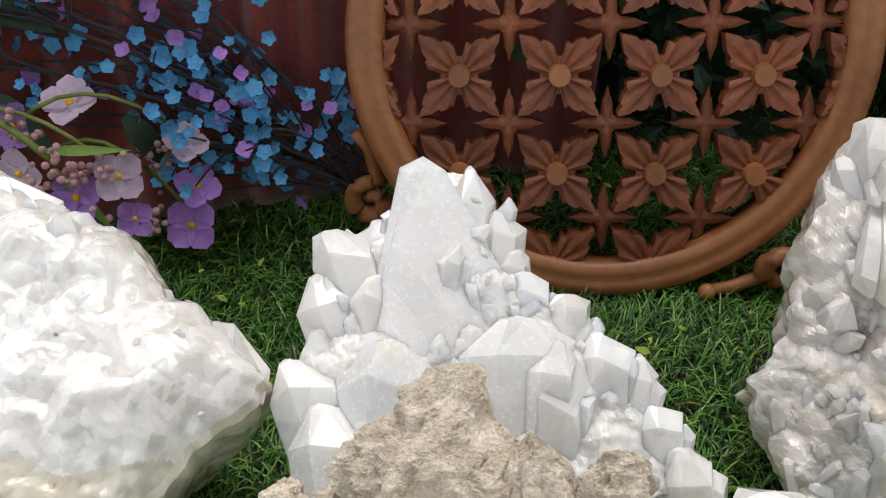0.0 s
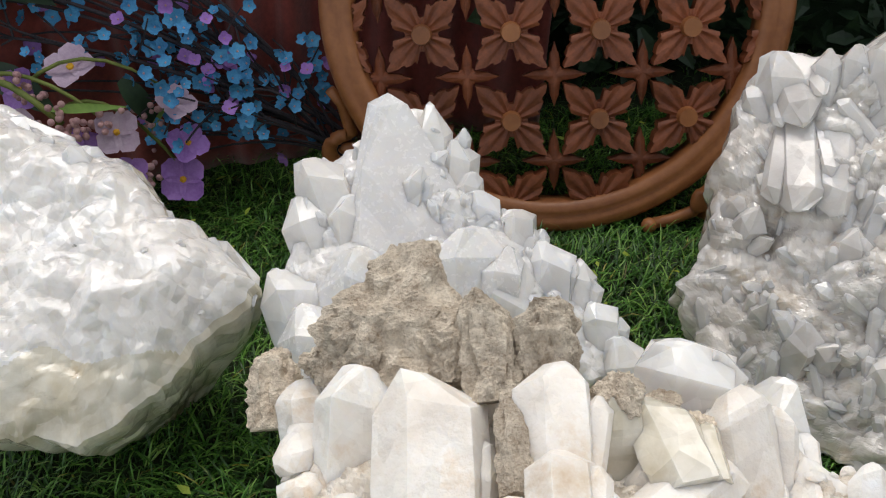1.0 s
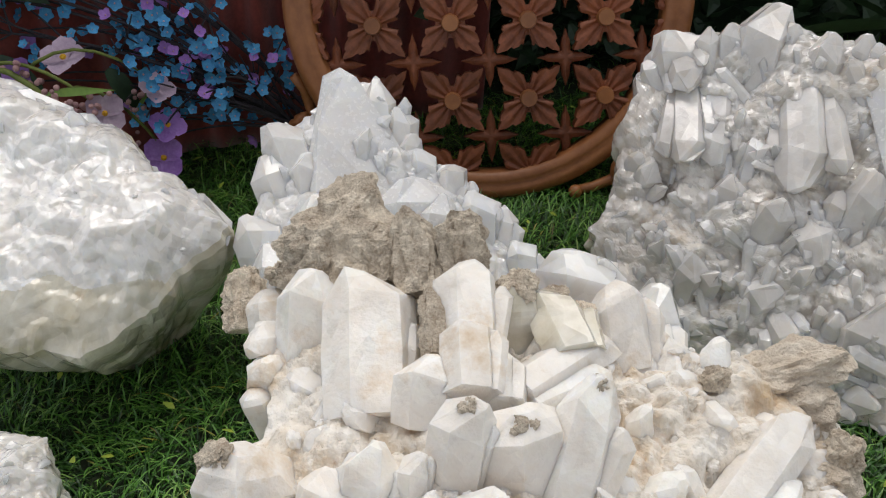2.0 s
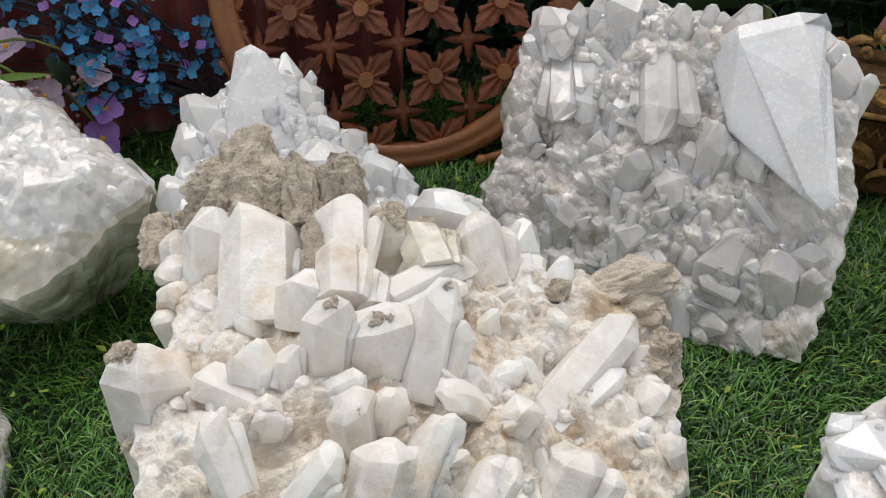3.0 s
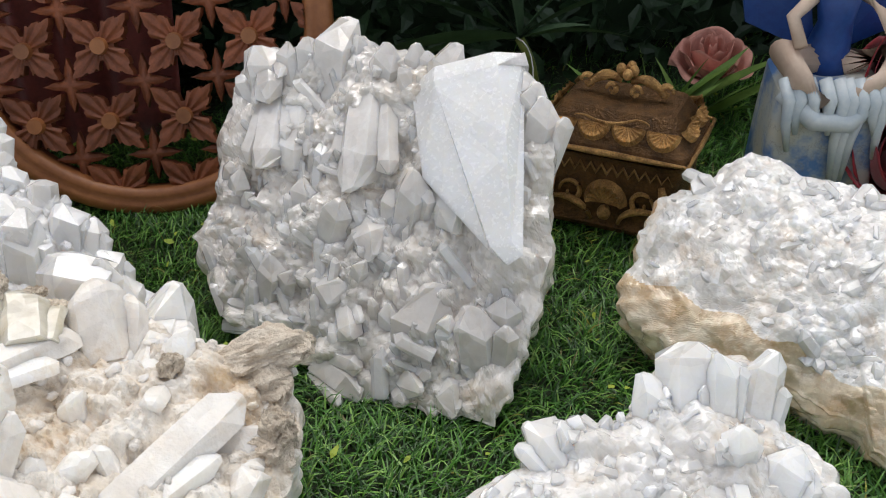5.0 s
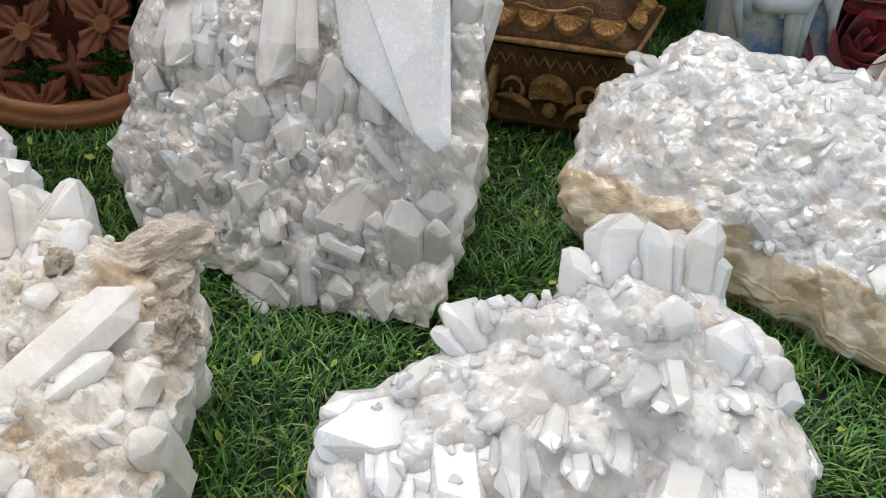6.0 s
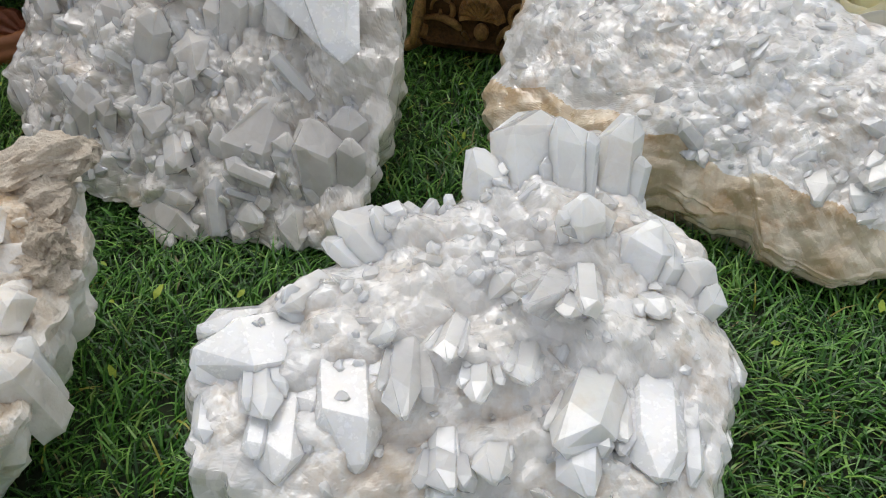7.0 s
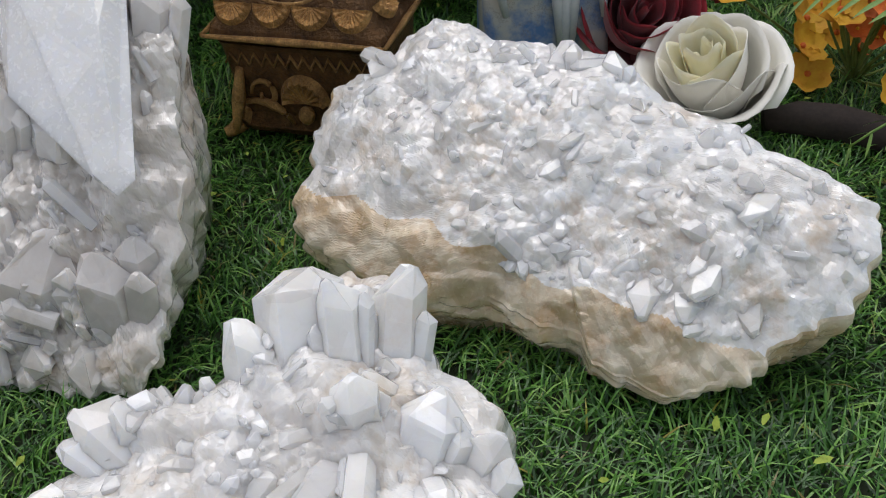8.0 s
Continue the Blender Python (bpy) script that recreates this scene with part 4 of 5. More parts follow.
def flower_relief(size, thick):
    """Four broad leaves with toothed edges that reach into the corners, parted by round-ended slots, and ridged along their veins."""
    n, rings = 128, 8
    verts, faces = [], []
    for k in range(rings + 1):
        s = k / rings
        for i in range(n):
            w = 2 * math.pi * i / n
            d = (w - math.pi / 4) % (math.pi / 2)
            d = min(d, math.pi / 2 - d) / (math.pi / 4)
            square = 1 / max(abs(math.cos(w)), abs(math.sin(w)))
            r = size * square * (1.0 - 0.20 * min(1, d * 1.6) if d < 0.80 else 0.46 + 0.10 * (1 - d))
            r *= 1 - (0.075 if i % 6 in (0, 1) and 0.1 < d < 0.8 else 0)
            ridge = 0.5 + 0.5 * math.cos(d * 11)
            z = thick * (0.35 + 0.30 * ridge * s * (1.15 - s) * 2 + 0.35 * s * s * (1 - d))
            verts.append((r * s * math.cos(w), r * s * math.sin(w), z))
    for i in range(n):
        verts.append((verts[rings * n + i][0], verts[rings * n + i][1], -thick * 0.9))
    for k in range(rings + 1):
        for i in range(n):
            j = (i + 1) % n
            faces.append((k * n + i, (k + 1) * n + i, (k + 1) * n + j, k * n + j))
    return verts, faces


def cross_relief(size, thick):
    """Four narrow pointed arms, rounded on top."""
    n = 64
    verts = [(0, 0, thick)]
    for k in (0.35, 0.7, 1.0):
        for i in range(n):
            w = 2 * math.pi * i / n
            c, q = max(abs(math.cos(w)), abs(math.sin(w))), min(abs(math.cos(w)), abs(math.sin(w)))
            d = q / c
            r = size * (1.0 - 0.4 * d / 0.16 if d < 0.16 else max(0.30, 0.26 / (d + 0.20)))
            verts.append((r * k * math.cos(w), r * k * math.sin(w), thick * (1 - 0.6 * k * k)))
    verts += [(x, y, -thick * 1.6) for x, y, _ in verts[1 + 2 * n:]]
    faces = [(0, 1 + i, 1 + (i + 1) % n) for i in range(n)]
    for b in (1, 1 + n, 1 + 2 * n):
        faces += [(b + i, b + n + i, b + n + (i + 1) % n, b + (i + 1) % n) for i in range(n)]
    return verts, faces


v, f = flower_relief(0.0258, 0.009)
FLOWER = mesh_from("carved_flower", v, f, WOOD)
v, f = cross_relief(0.0235, 0.004)
CROSS = mesh_from("carved_cross", v, f, WOOD)
bm = bmesh.new()
bmesh.ops.create_cone(bm, cap_ends=True, segments=20, radius1=0.0076, radius2=0.0066, depth=0.007)
BUTTON = bpy.data.meshes.new("button")
bm.to_mesh(BUTTON)
bm.free()
BUTTON.materials.append(WOOD_RIM)
STEP = 0.0635


def clipped(me, at, radius):
    """The same relief cut off where it would pass under the rim."""
    bm = bmesh.new()
    bm.from_mesh(me)
    gone = [x for x in bm.verts if (Vector(at) + x.co.xy).length > radius]
    bmesh.ops.delete(bm, geom=gone, context="VERTS")
    made = bpy.data.meshes.new(me.name)
    bm.to_mesh(made)
    bm.free()
    made.materials.append(WOOD)
    return made if len(made.polygons) > 8 else None


for i in range(-3, 4):
    for j in range(-3, 4):
        for data, u, w in ((FLOWER, (i + 0.5) * STEP, -0.019 + j * STEP), (CROSS, i * STEP, -0.019 + (j + 0.5) * STEP)):
            far = math.hypot(u, w)
            if far > 0.172:
                continue
            use = data if far < 0.112 else clipped(data, (u, w), 0.146)
            if use is None:
                continue
            ob = put(data.name, use, wooden_disc, DISC @ Matrix.Translation((u, w, 0 if data is FLOWER else -0.004)))
            if data is FLOWER and far < 0.138:
                put("button", BUTTON, ob, DISC @ Matrix.Translation((u, w, 0.0075)))


# ---- cloth, hedge ----
def drape():
    verts, faces = [], []
    nu, nv = 160, 24
    for j in range(nv + 1):
        for i in range(nu + 1):
            s, t = i / nu, j / nv
            x = -0.55 + 0.66 * s
            y = 0.49 + 0.15 * s + 0.05 * t
            fold = (0.006 + 0.012 * t) * (math.sin(s * 95 + 2 * math.sin(s * 9)) + 0.5 * math.sin(s * 41 + t))
            verts.append((x + 0.05 * t, y - fold, 0.003 + 0.55 * t + 0.3 * fold * (1 - t)))
    for j in range(nv):
        for i in range(nu):
            a = j * (nu + 1) + i
            faces.append((a, a + 1, a + nu + 2, a + nu + 1))
    ob = new("cloth", mesh_from("cloth", verts, faces, CLOTH, True))
    mod = ob.modifiers.new("thickness", "SOLIDIFY")
    mod.thickness = 0.002
    tagged(ob, "pleated maroon cloth hanging behind the flowers", "cloth")


drape()


def leaf_blade(length, width, n=6, fold=0.25, droop=0.3):
    verts, faces = [], []
    for i in range(n + 1):
        t = i / n
        w = width * math.sin(math.pi * min(1, 0.06 + 0.94 * t) ** 0.8) * 0.5
        z = -droop * length * t * t
        verts += [(t * length, -w, z + fold * w), (t * length, 0, z), (t * length, w, z + fold * w)]
    for i in range(n):
        a = i * 3
        faces += [(a, a + 3, a + 4, a + 1), (a + 1, a + 4, a + 5, a + 2)]
    return verts, faces


def hedge():
    """A wall of small dark leaves."""
    rng = random.Random(8)
    verts, faces = [], []
    lv, lf = leaf_blade(0.03, 0.016, 2)
    for _ in range(11000):
        m = pose(rng.uniform(-0.7, 1.7), rng.gauss(0.735, 0.03), rng.uniform(0, 0.62), rng.uniform(0, 360), rng.uniform(-60, 60), rng.uniform(180, 360))
        b = len(verts)
        verts += [m @ Vector(p) for p in lv]
        faces += [tuple(b + k for k in q) for q in lf]
    tagged(new("hedge", mesh_from("hedge", verts, faces, LEAF)), "wall of small dark green artificial leaves", "hedge", kind="stuff")
    bm = bmesh.new()
    bmesh.ops.create_cube(bm, size=1.0)
    me = bpy.data.meshes.new("wall_north")
    bm.to_mesh(me)
    bm.free()
    me.materials.append(LEAF)
    ob = new("wall_north", me)
    ob.matrix_basis = Matrix.Translation((0.5, 0.84, 0.4)) @ Matrix.Diagonal((2.8, 0.1, 0.8, 1))
    tagged(ob, "dark backing of the leaf wall", "wall", kind="structure")


hedge()


# ---- scroll feet of the panel ----
def spiral(x, z, size, turns, start, side, y, n=26):
    return [Vector((x + side * size * (1 - 0.8 * i / (n - 1)) * math.cos(start + turns * 2 * math.pi * i / (n - 1)), y, z + size * (1 - 0.8 * i / (n - 1)) * math.sin(start + turns * 2 * math.pi * i / (n - 1)))) for i in range(n)]


def scroll_foot(points, label):
    v, f = tube(points, [0.0072 - 0.003 * abs(2 * i / (len(points) - 1) - 1) for i in range(len(points))], 10)
    put("scroll_foot", mesh_from("scroll_foot", v, f, WOOD_RIM, True), wooden_disc, None, label)


scroll_foot([Vector((-0.054, 0.53, 0.098)), Vector((-0.046, 0.53, 0.085)), Vector((-0.043, 0.53, 0.068))] + spiral(-0.046, 0.045, 0.017, 1.2, 1.2, 1, 0.525), "carved scroll foot")
scroll_foot([Vector((-0.052, 0.53, 0.020)), Vector((-0.04, 0.525, 0.012)), Vector((-0.01, 0.515, 0.012)), Vector((0.02, 0.505, 0.010))], "carved scroll foot")
scroll_foot([Vector((0.180, 0.477, 0.006)), Vector((0.197, 0.478, 0.009)), Vector((0.215, 0.482, 0.014)), Vector((0.232, 0.487, 0.032))] + spiral(0.228, 0.022, 0.014, 1.0, 0.9, 1, 0.48, 18), "carved scroll foot")
bm = bmesh.new()
bmesh.ops.create_uvsphere(bm, u_segments=14, v_segments=10, radius=0.006, matrix=Matrix.Translation((0.182, 0.476, 0.006)))
part("scroll_foot", bm, WOOD_RIM, wooden_disc, smooth=True)


# ---- flowers behind the left clusters ----
def petal_flower(name, count, radius, width, mat, cup=0.3, heart=None):
    verts, faces = [], []
    for k in range(count):
        w0 = 2 * math.pi * k / count
        b = len(verts)
        for i in range(4):
            t = i / 3
            half = width * math.sin(math.pi * (0.12 + 0.72 * t)) * (1.0 if i < 3 else 0.75)
            for s in (-1, 0, 1):
                x, y, z = radius * t, s * half, radius * cup * t * t + 0.25 * half * abs(s) - 0.10 * radius * t * (s == 0)
                verts.append((x * math.cos(w0) - y * math.sin(w0), x * math.sin(w0) + y * math.cos(w0), z))
        for i in range(3):
            for s in range(2):
                a = b + i * 3 + s
                faces.append((a, a + 3, a + 4, a + 1))
    me = mesh_from(name, verts, faces, mat, True)
    if heart:
        bm = bmesh.new()
        bm.from_mesh(me)
        n = len(bm.faces)
        bmesh.ops.create_icosphere(bm, subdivisions=1, radius=radius * 0.16, matrix=Matrix.Translation((0, 0, radius * 0.05)))
        bm.faces.ensure_lookup_table()
        for q in bm.faces[n:]:
            q.material_index = 1
        bm.to_mesh(me)
        bm.free()
        me.materials.append(heart)
    return me


BLUE_FLOWERS = [petal_flower("flower", 5, r, w, BLUE, c, BUD) for r, w, c in ((0.0095, 0.0044, 0.35), (0.0085, 0.0042, 0.6), (0.0100, 0.0046, 0.2))]
MAUVE_FLOWERS = [petal_flower("flower", 4, 0.010, 0.0056, LILAC, 0.5, BUD)]


def blue_spray(tip, root_at, sag, seed, dense):
    r = random.Random(seed)
    spray = thing("flower_spray", (root_at[0], root_at[1], 0), "spray of small blue artificial blossoms on dark twigs", "artificial flowers", "blue flower sprays")
    line = bend(root_at, tip, sag, 14)
    v, f = tube(line, [0.0022 - 0.0001 * i for i in range(14)], 6)
    put("stem", mesh_from("stem", v, f, STEM), spray)
    for k in range(5):
        end = Vector(tip) + Vector((r.uniform(-0.02, 0.06), r.uniform(-0.01, 0.01), r.uniform(-0.05, 0.04)))
        end.z = max(end.z, 0.012)
        v, f = tube(bend(line[r.randrange(0, 4)], end, (0, 0, sag[2] + r.uniform(-0.02, 0.01)), 10), [0.0013 - 0.00006 * i for i in range(10)], 5)
        put("stem", mesh_from("stem", v, f, STEM), spray)
    for k in range(dense):
        i = r.randrange(2, 14)
        p = line[i]
        q = p + Vector((r.uniform(-0.055, 0.03), r.uniform(-0.03, 0.015), r.uniform(-0.025, 0.045)))
        q.z = max(q.z, 0.012)
        v, f = tube(bend(p, q, (0, 0, r.uniform(-0.005, 0.008)), 4), [0.0010, 0.0009, 0.0008, 0.0007], 4)
        twig = put("twig", mesh_from("twig", v, f, STEM), spray)
        for _ in range(r.choice((1, 2, 2, 3))):
            data = r.choice(BLUE_FLOWERS) if r.random() < 0.8 else MAUVE_FLOWERS[0]
            at = q + Vector((r.gauss(0, 0.009), r.gauss(0, 0.006), r.gauss(0, 0.008)))
            at.z = max(at.z, 0.01)
            m = Matrix.Translation(at) @ (Vector((r.gauss(0.1, 0.5), -0.8, r.gauss(0.7, 0.4)))).to_track_quat("Z", "Y").to_matrix().to_4x4() @ Matrix.Rotation(r.uniform(0, 6), 4, "Z") @ Matrix.Scale(r.uniform(0.45, 0.75), 4)
            put("flower", data, twig, m)


blue_spray((-0.36, 0.555, 0.19), (-0.045, 0.565, 0.035), (0, -0.01, 0.035), 1, 32)
blue_spray((-0.33, 0.55, 0.14), (-0.05, 0.560, 0.03), (0, -0.01, 0.03), 2, 30)
blue_spray((-0.24, 0.565, 0.22), (-0.055, 0.570, 0.05), (0, 0, 0.02), 3, 18)
blue_spray((-0.19, 0.545, 0.075), (-0.04, 0.555, 0.02), (0, -0.01, 0.025), 4, 20)
blue_spray((-0.13, 0.565, 0.10), (-0.05, 0.555, 0.015), (0, 0, 0.012), 5, 14)
blue_spray((-0.36, 0.56, 0.24), (-0.10, 0.575, 0.08), (0, 0, 0.03), 6, 26)

ORCHID = petal_flower("blossom", 4, 0.019, 0.0105, LILAC, 0.12, YELLOW)
ORCHID_PALE = petal_flower("blossom", 4, 0.017, 0.0095, PALE, 0.2, YELLOW)
lilac_spray = thing("flower_spray", (-0.26, 0.49, 0), "spray of lilac and pale mauve blossoms with pink buds", "artificial flowers")
for line, w in ((bend((-0.33, 0.53, 0.0), (-0.235, 0.475, 0.105), (-0.02, 0, 0.07), 10), 0.0036), (bend((-0.25, 0.50, 0.10), (-0.172, 0.515, 0.040), (0, 0.0, 0.03), 8), 0.0018),
                (bend((-0.30, 0.50, 0.13), (-0.20, 0.485, 0.090), (0, 0, 0.02), 8), 0.0018), (bend((-0.27, 0.50, 0.12), (-0.165, 0.53, 0.09), (0, 0, 0.03), 8), 0.0016)):
    v, f = tube(line, [w * (1 - 0.04 * i) for i in range(len(line))], 7)
    put("stem", mesh_from("stem", v, f, STEM_GREEN, True), lilac_spray)
for data, at, aim, size in ((ORCHID, (-0.172, 0.508, 0.036), (0.1, -0.9, 0.5), 1.0), (ORCHID, (-0.166, 0.52, 0.061), (0.3, -0.6, 0.7), 0.85), (ORCHID, (-0.227, 0.47, 0.085), (0, -0.8, 0.6), 1.0),
                            (ORCHID_PALE, (-0.200, 0.478, 0.096), (0.5, -0.7, 0.4), 1.0), (ORCHID_PALE, (-0.168, 0.52, 0.095), (0.4, -0.4, 0.8), 0.9), (ORCHID_PALE, (-0.236, 0.515, 0.129), (0, -0.5, 0.9), 1.1),
                            (ORCHID, (-0.27, 0.50, 0.12), (-0.3, -0.8, 0.4), 0.9), (ORCHID_PALE, (-0.262, 0.475, 0.10), (-0.1, -0.9, 0.3), 1.0), (ORCHID, (-0.20, 0.485, 0.058), (0.2, -0.8, 0.3), 0.7)):
    m = Matrix.Translation(at) @ Vector(aim).to_track_quat("Z", "Y").to_matrix().to_4x4() @ Matrix.Rotation(at[0] * 60, 4, "Z") @ Matrix.Scale(size, 4)
    put("blossom", data, lilac_spray, m, "lilac blossom" if data is ORCHID else "pale mauve blossom")
bm = bmesh.new()
bmesh.ops.create_icosphere(bm, subdivisions=2, radius=0.0026)
BUD_DATA = bpy.data.meshes.new("bud")
bm.to_mesh(BUD_DATA)
bm.free()
BUD_DATA.materials.append(BUD)
rb = random.Random(3)
for cx, cy, cz, count in ((-0.232, 0.468, 0.108, 30), (-0.212, 0.474, 0.100, 18), (-0.192, 0.53, 0.080, 22), (-0.178, 0.525, 0.062, 14), (-0.203, 0.50, 0.042, 26), (-0.262, 0.49, 0.125, 20)):
    for _ in range(count):
        put("bud", BUD_DATA, lilac_spray, Matrix.Translation((cx + rb.gauss(0, 0.009), cy + rb.gauss(0, 0.004), max(0.006, cz + rb.gauss(0, 0.007)))) @ Matrix.Scale(rb.uniform(0.7, 1.2), 4))


def leaf_data(name, length, width, mat, droop=0.3, fold=0.25):
    v, f = leaf_blade(length, width, 8, fold, droop)
    return mesh_from(name, v, f, mat, True)


def leaf(parent, at, tip, data, length, twist=0.0):
    """A leaf from at towards tip."""
    a, d = Vector(at), Vector(tip) - Vector(at)
    m = Matrix.Translation(a) @ d.to_track_quat("X", "Z").to_matrix().to_4x4() @ Matrix.Rotation(twist, 4, "X") @ Matrix.Scale(d.length / length, 4)
    put("leaf", data, parent, m)


SLIM = leaf_data("leaf", 0.05, 0.006, LEAF_LIT, 0.15)
STRAP = leaf_data("leaf", 0.14, 0.024, LEAF, 0.25)
BROAD = leaf_data("leaf", 0.08, 0.032, LEAF, 0.2)
leaf(lilac_spray, (-0.242, 0.478, 0.115), (-0.186, 0.468, 0.122), SLIM, 0.05, 1.0)
leaf(lilac_spray, (-0.24, 0.475, 0.105), (-0.205, 0.475, 0.050), SLIM, 0.05, 0.5)
leaf(lilac_spray, (-0.20, 0.525, 0.06), (-0.175, 0.53, 0.10), SLIM, 0.05, 0.5)
for a, b in (((-0.33, 0.57, 0.19), (-0.25, 0.54, 0.175)), ((-0.34, 0.57, 0.16), (-0.29, 0.53, 0.20)), ((-0.31, 0.54, 0.12), (-0.26, 0.52, 0.09)), ((-0.21, 0.53, 0.11), (-0.185, 0.53, 0.07))):
    leaf(lilac_spray, a, b, BROAD, 0.08, 0.6)


# ---- strap-leaved plant behind the slab ----
plant = thing("leafy_plant", (0.44, 0.50, 0), "artificial plant with long dark green strap leaves", "plant")
v, f = tube(bend((0.45, 0.53, 0), (0.435, 0.492, 0.135), (0.01, 0, 0.01), 8), [0.004] * 8, 8)
put("stem", mesh_from("stem", v, f, STEM_GREEN, True), plant)
for tip, tw in (((0.27, 0.47, 0.165), 0.7), ((0.33, 0.52, 0.20), 0.5), ((0.37, 0.50, 0.225), 0.2), ((0.43, 0.50, 0.25), 0.4), ((0.50, 0.50, 0.22), -0.4), ((0.55, 0.53, 0.19), -0.6), ((0.48, 0.46, 0.17), 0.1), ((0.40, 0.53, 0.21), 0.8), ((0.31, 0.50, 0.14), 0.6), ((0.53, 0.50, 0.15), -0.5)):
    leaf(plant, (0.435, 0.492, 0.135), tip, STRAP, 0.14, tw)
v, f = tube(bend((0.432, 0.49, 0.137), (0.442, 0.462, 0.110), (0.004, 0, 0.006), 6), [0.0006] * 6, 4)
put("filament", mesh_from("filament", v, f, Q_CLEAR), plant)


# ---- jewellery box ----
BOX = Matrix.Translation((0.509, 0.4195, 0)) @ Matrix.Rotation(radians(-31), 4, "Z") @ Matrix.Diagonal((0.96, 0.97, 1.14, 1))
jewel_box = thing("jewellery_box", (0.509, 0.4195, 0), "small antique gold jewellery box with shell reliefs and scroll handle", "jewellery box")


def block_loft(levels, corner=0.16, n=48):
    """Rounded rectangles (half width, half depth, height) joined upwards."""
    verts, faces = [], []
    for hx, hy, z in levels:
        for i in range(n):
            w = 2 * math.pi * i / n
            c, s = math.cos(w), math.sin(w)
            e = 2 / 9
            verts.append((hx * math.copysign(abs(c) ** e, c), hy * math.copysign(abs(s) ** e, s), z))
    for k in range(len(levels) - 1):
        for i in range(n):
            j = (i + 1) % n
            faces.append((k * n + i, k * n + j, (k + 1) * n + j, (k + 1) * n + i))
    faces.append(tuple(range(n - 1, -1, -1)))
    faces.append(tuple((len(levels) - 1) * n + i for i in range(n)))
    return verts, faces


v, f = block_loft(((0.058, 0.038, 0.006), (0.060, 0.040, 0.010), (0.056, 0.036, 0.018), (0.056, 0.036, 0.028), (0.059, 0.038, 0.040), (0.060, 0.039, 0.052), (0.061, 0.040, 0.062), (0.063, 0.042, 0.066)))
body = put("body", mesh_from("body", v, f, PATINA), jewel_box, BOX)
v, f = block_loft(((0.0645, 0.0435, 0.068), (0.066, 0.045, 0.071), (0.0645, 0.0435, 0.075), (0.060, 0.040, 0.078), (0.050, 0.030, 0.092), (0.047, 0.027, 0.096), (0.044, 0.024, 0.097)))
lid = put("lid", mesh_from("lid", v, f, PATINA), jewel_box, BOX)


def shell_mesh(radius):
    """A fan of ribs with a beaded rim."""
    verts, faces = [], []
    n = 36
    for k in range(6):
        t = k / 5
        for i in range(n + 1):
            w = math.pi * i / n
            rib = 0.5 + 0.5 * math.cos(i / n * math.pi * 2 * 9)
            verts.append((-radius * t * math.cos(w), -radius * t * math.sin(w) * 0.95, radius * (0.16 + 0.16 * rib * t + (0.12 if k == 4 else 0)) * (1 if k < 5 else 0.1)))
    for k in range(5):
        for i in range(n):
            a = k * (n + 1) + i
            faces.append((a, a + 1, a + n + 2, a + n + 1))
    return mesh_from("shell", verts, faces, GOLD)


SHELL, BIG_SHELL = shell_mesh(0.0140), shell_mesh(0.019)
slope = math.atan2(0.014, 0.010)
for side in (-1, 1):
    for i in range(4):
        put("shell", SHELL, lid, BOX @ pose((i - 1.5) * 0.0285, side * -0.0345, 0.0885, 0, 0, 0 if side > 0 else 180) @ pose(0, 0, 0, math.degrees(slope)))
    for i in range(2):
        put("shell", SHELL, lid, BOX @ pose(side * 0.0545, (i - 0.5) * 0.028, 0.0885, 0, 0, 90 * side) @ pose(0, 0, 0, math.degrees(slope)))
put("shell", BIG_SHELL, body, BOX @ pose(0, -0.0385, 0.030, 90) @ pose(0, 0, 0, 0, 0, 180), "large shell relief")
bm = bmesh.new()
bmesh.ops.create_uvsphere(bm, u_segments=12, v_segments=8, radius=0.006, matrix=pose(0, -0.041, 0.022))
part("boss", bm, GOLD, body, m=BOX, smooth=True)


def relief_line(points, radius, name="scroll"):
    v, f = tube(points, [radius * (1 - 0.5 * abs(2 * i / (len(points) - 1) - 1)) for i in range(len(points))], 7)
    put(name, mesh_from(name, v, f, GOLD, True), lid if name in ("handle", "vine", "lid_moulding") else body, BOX)


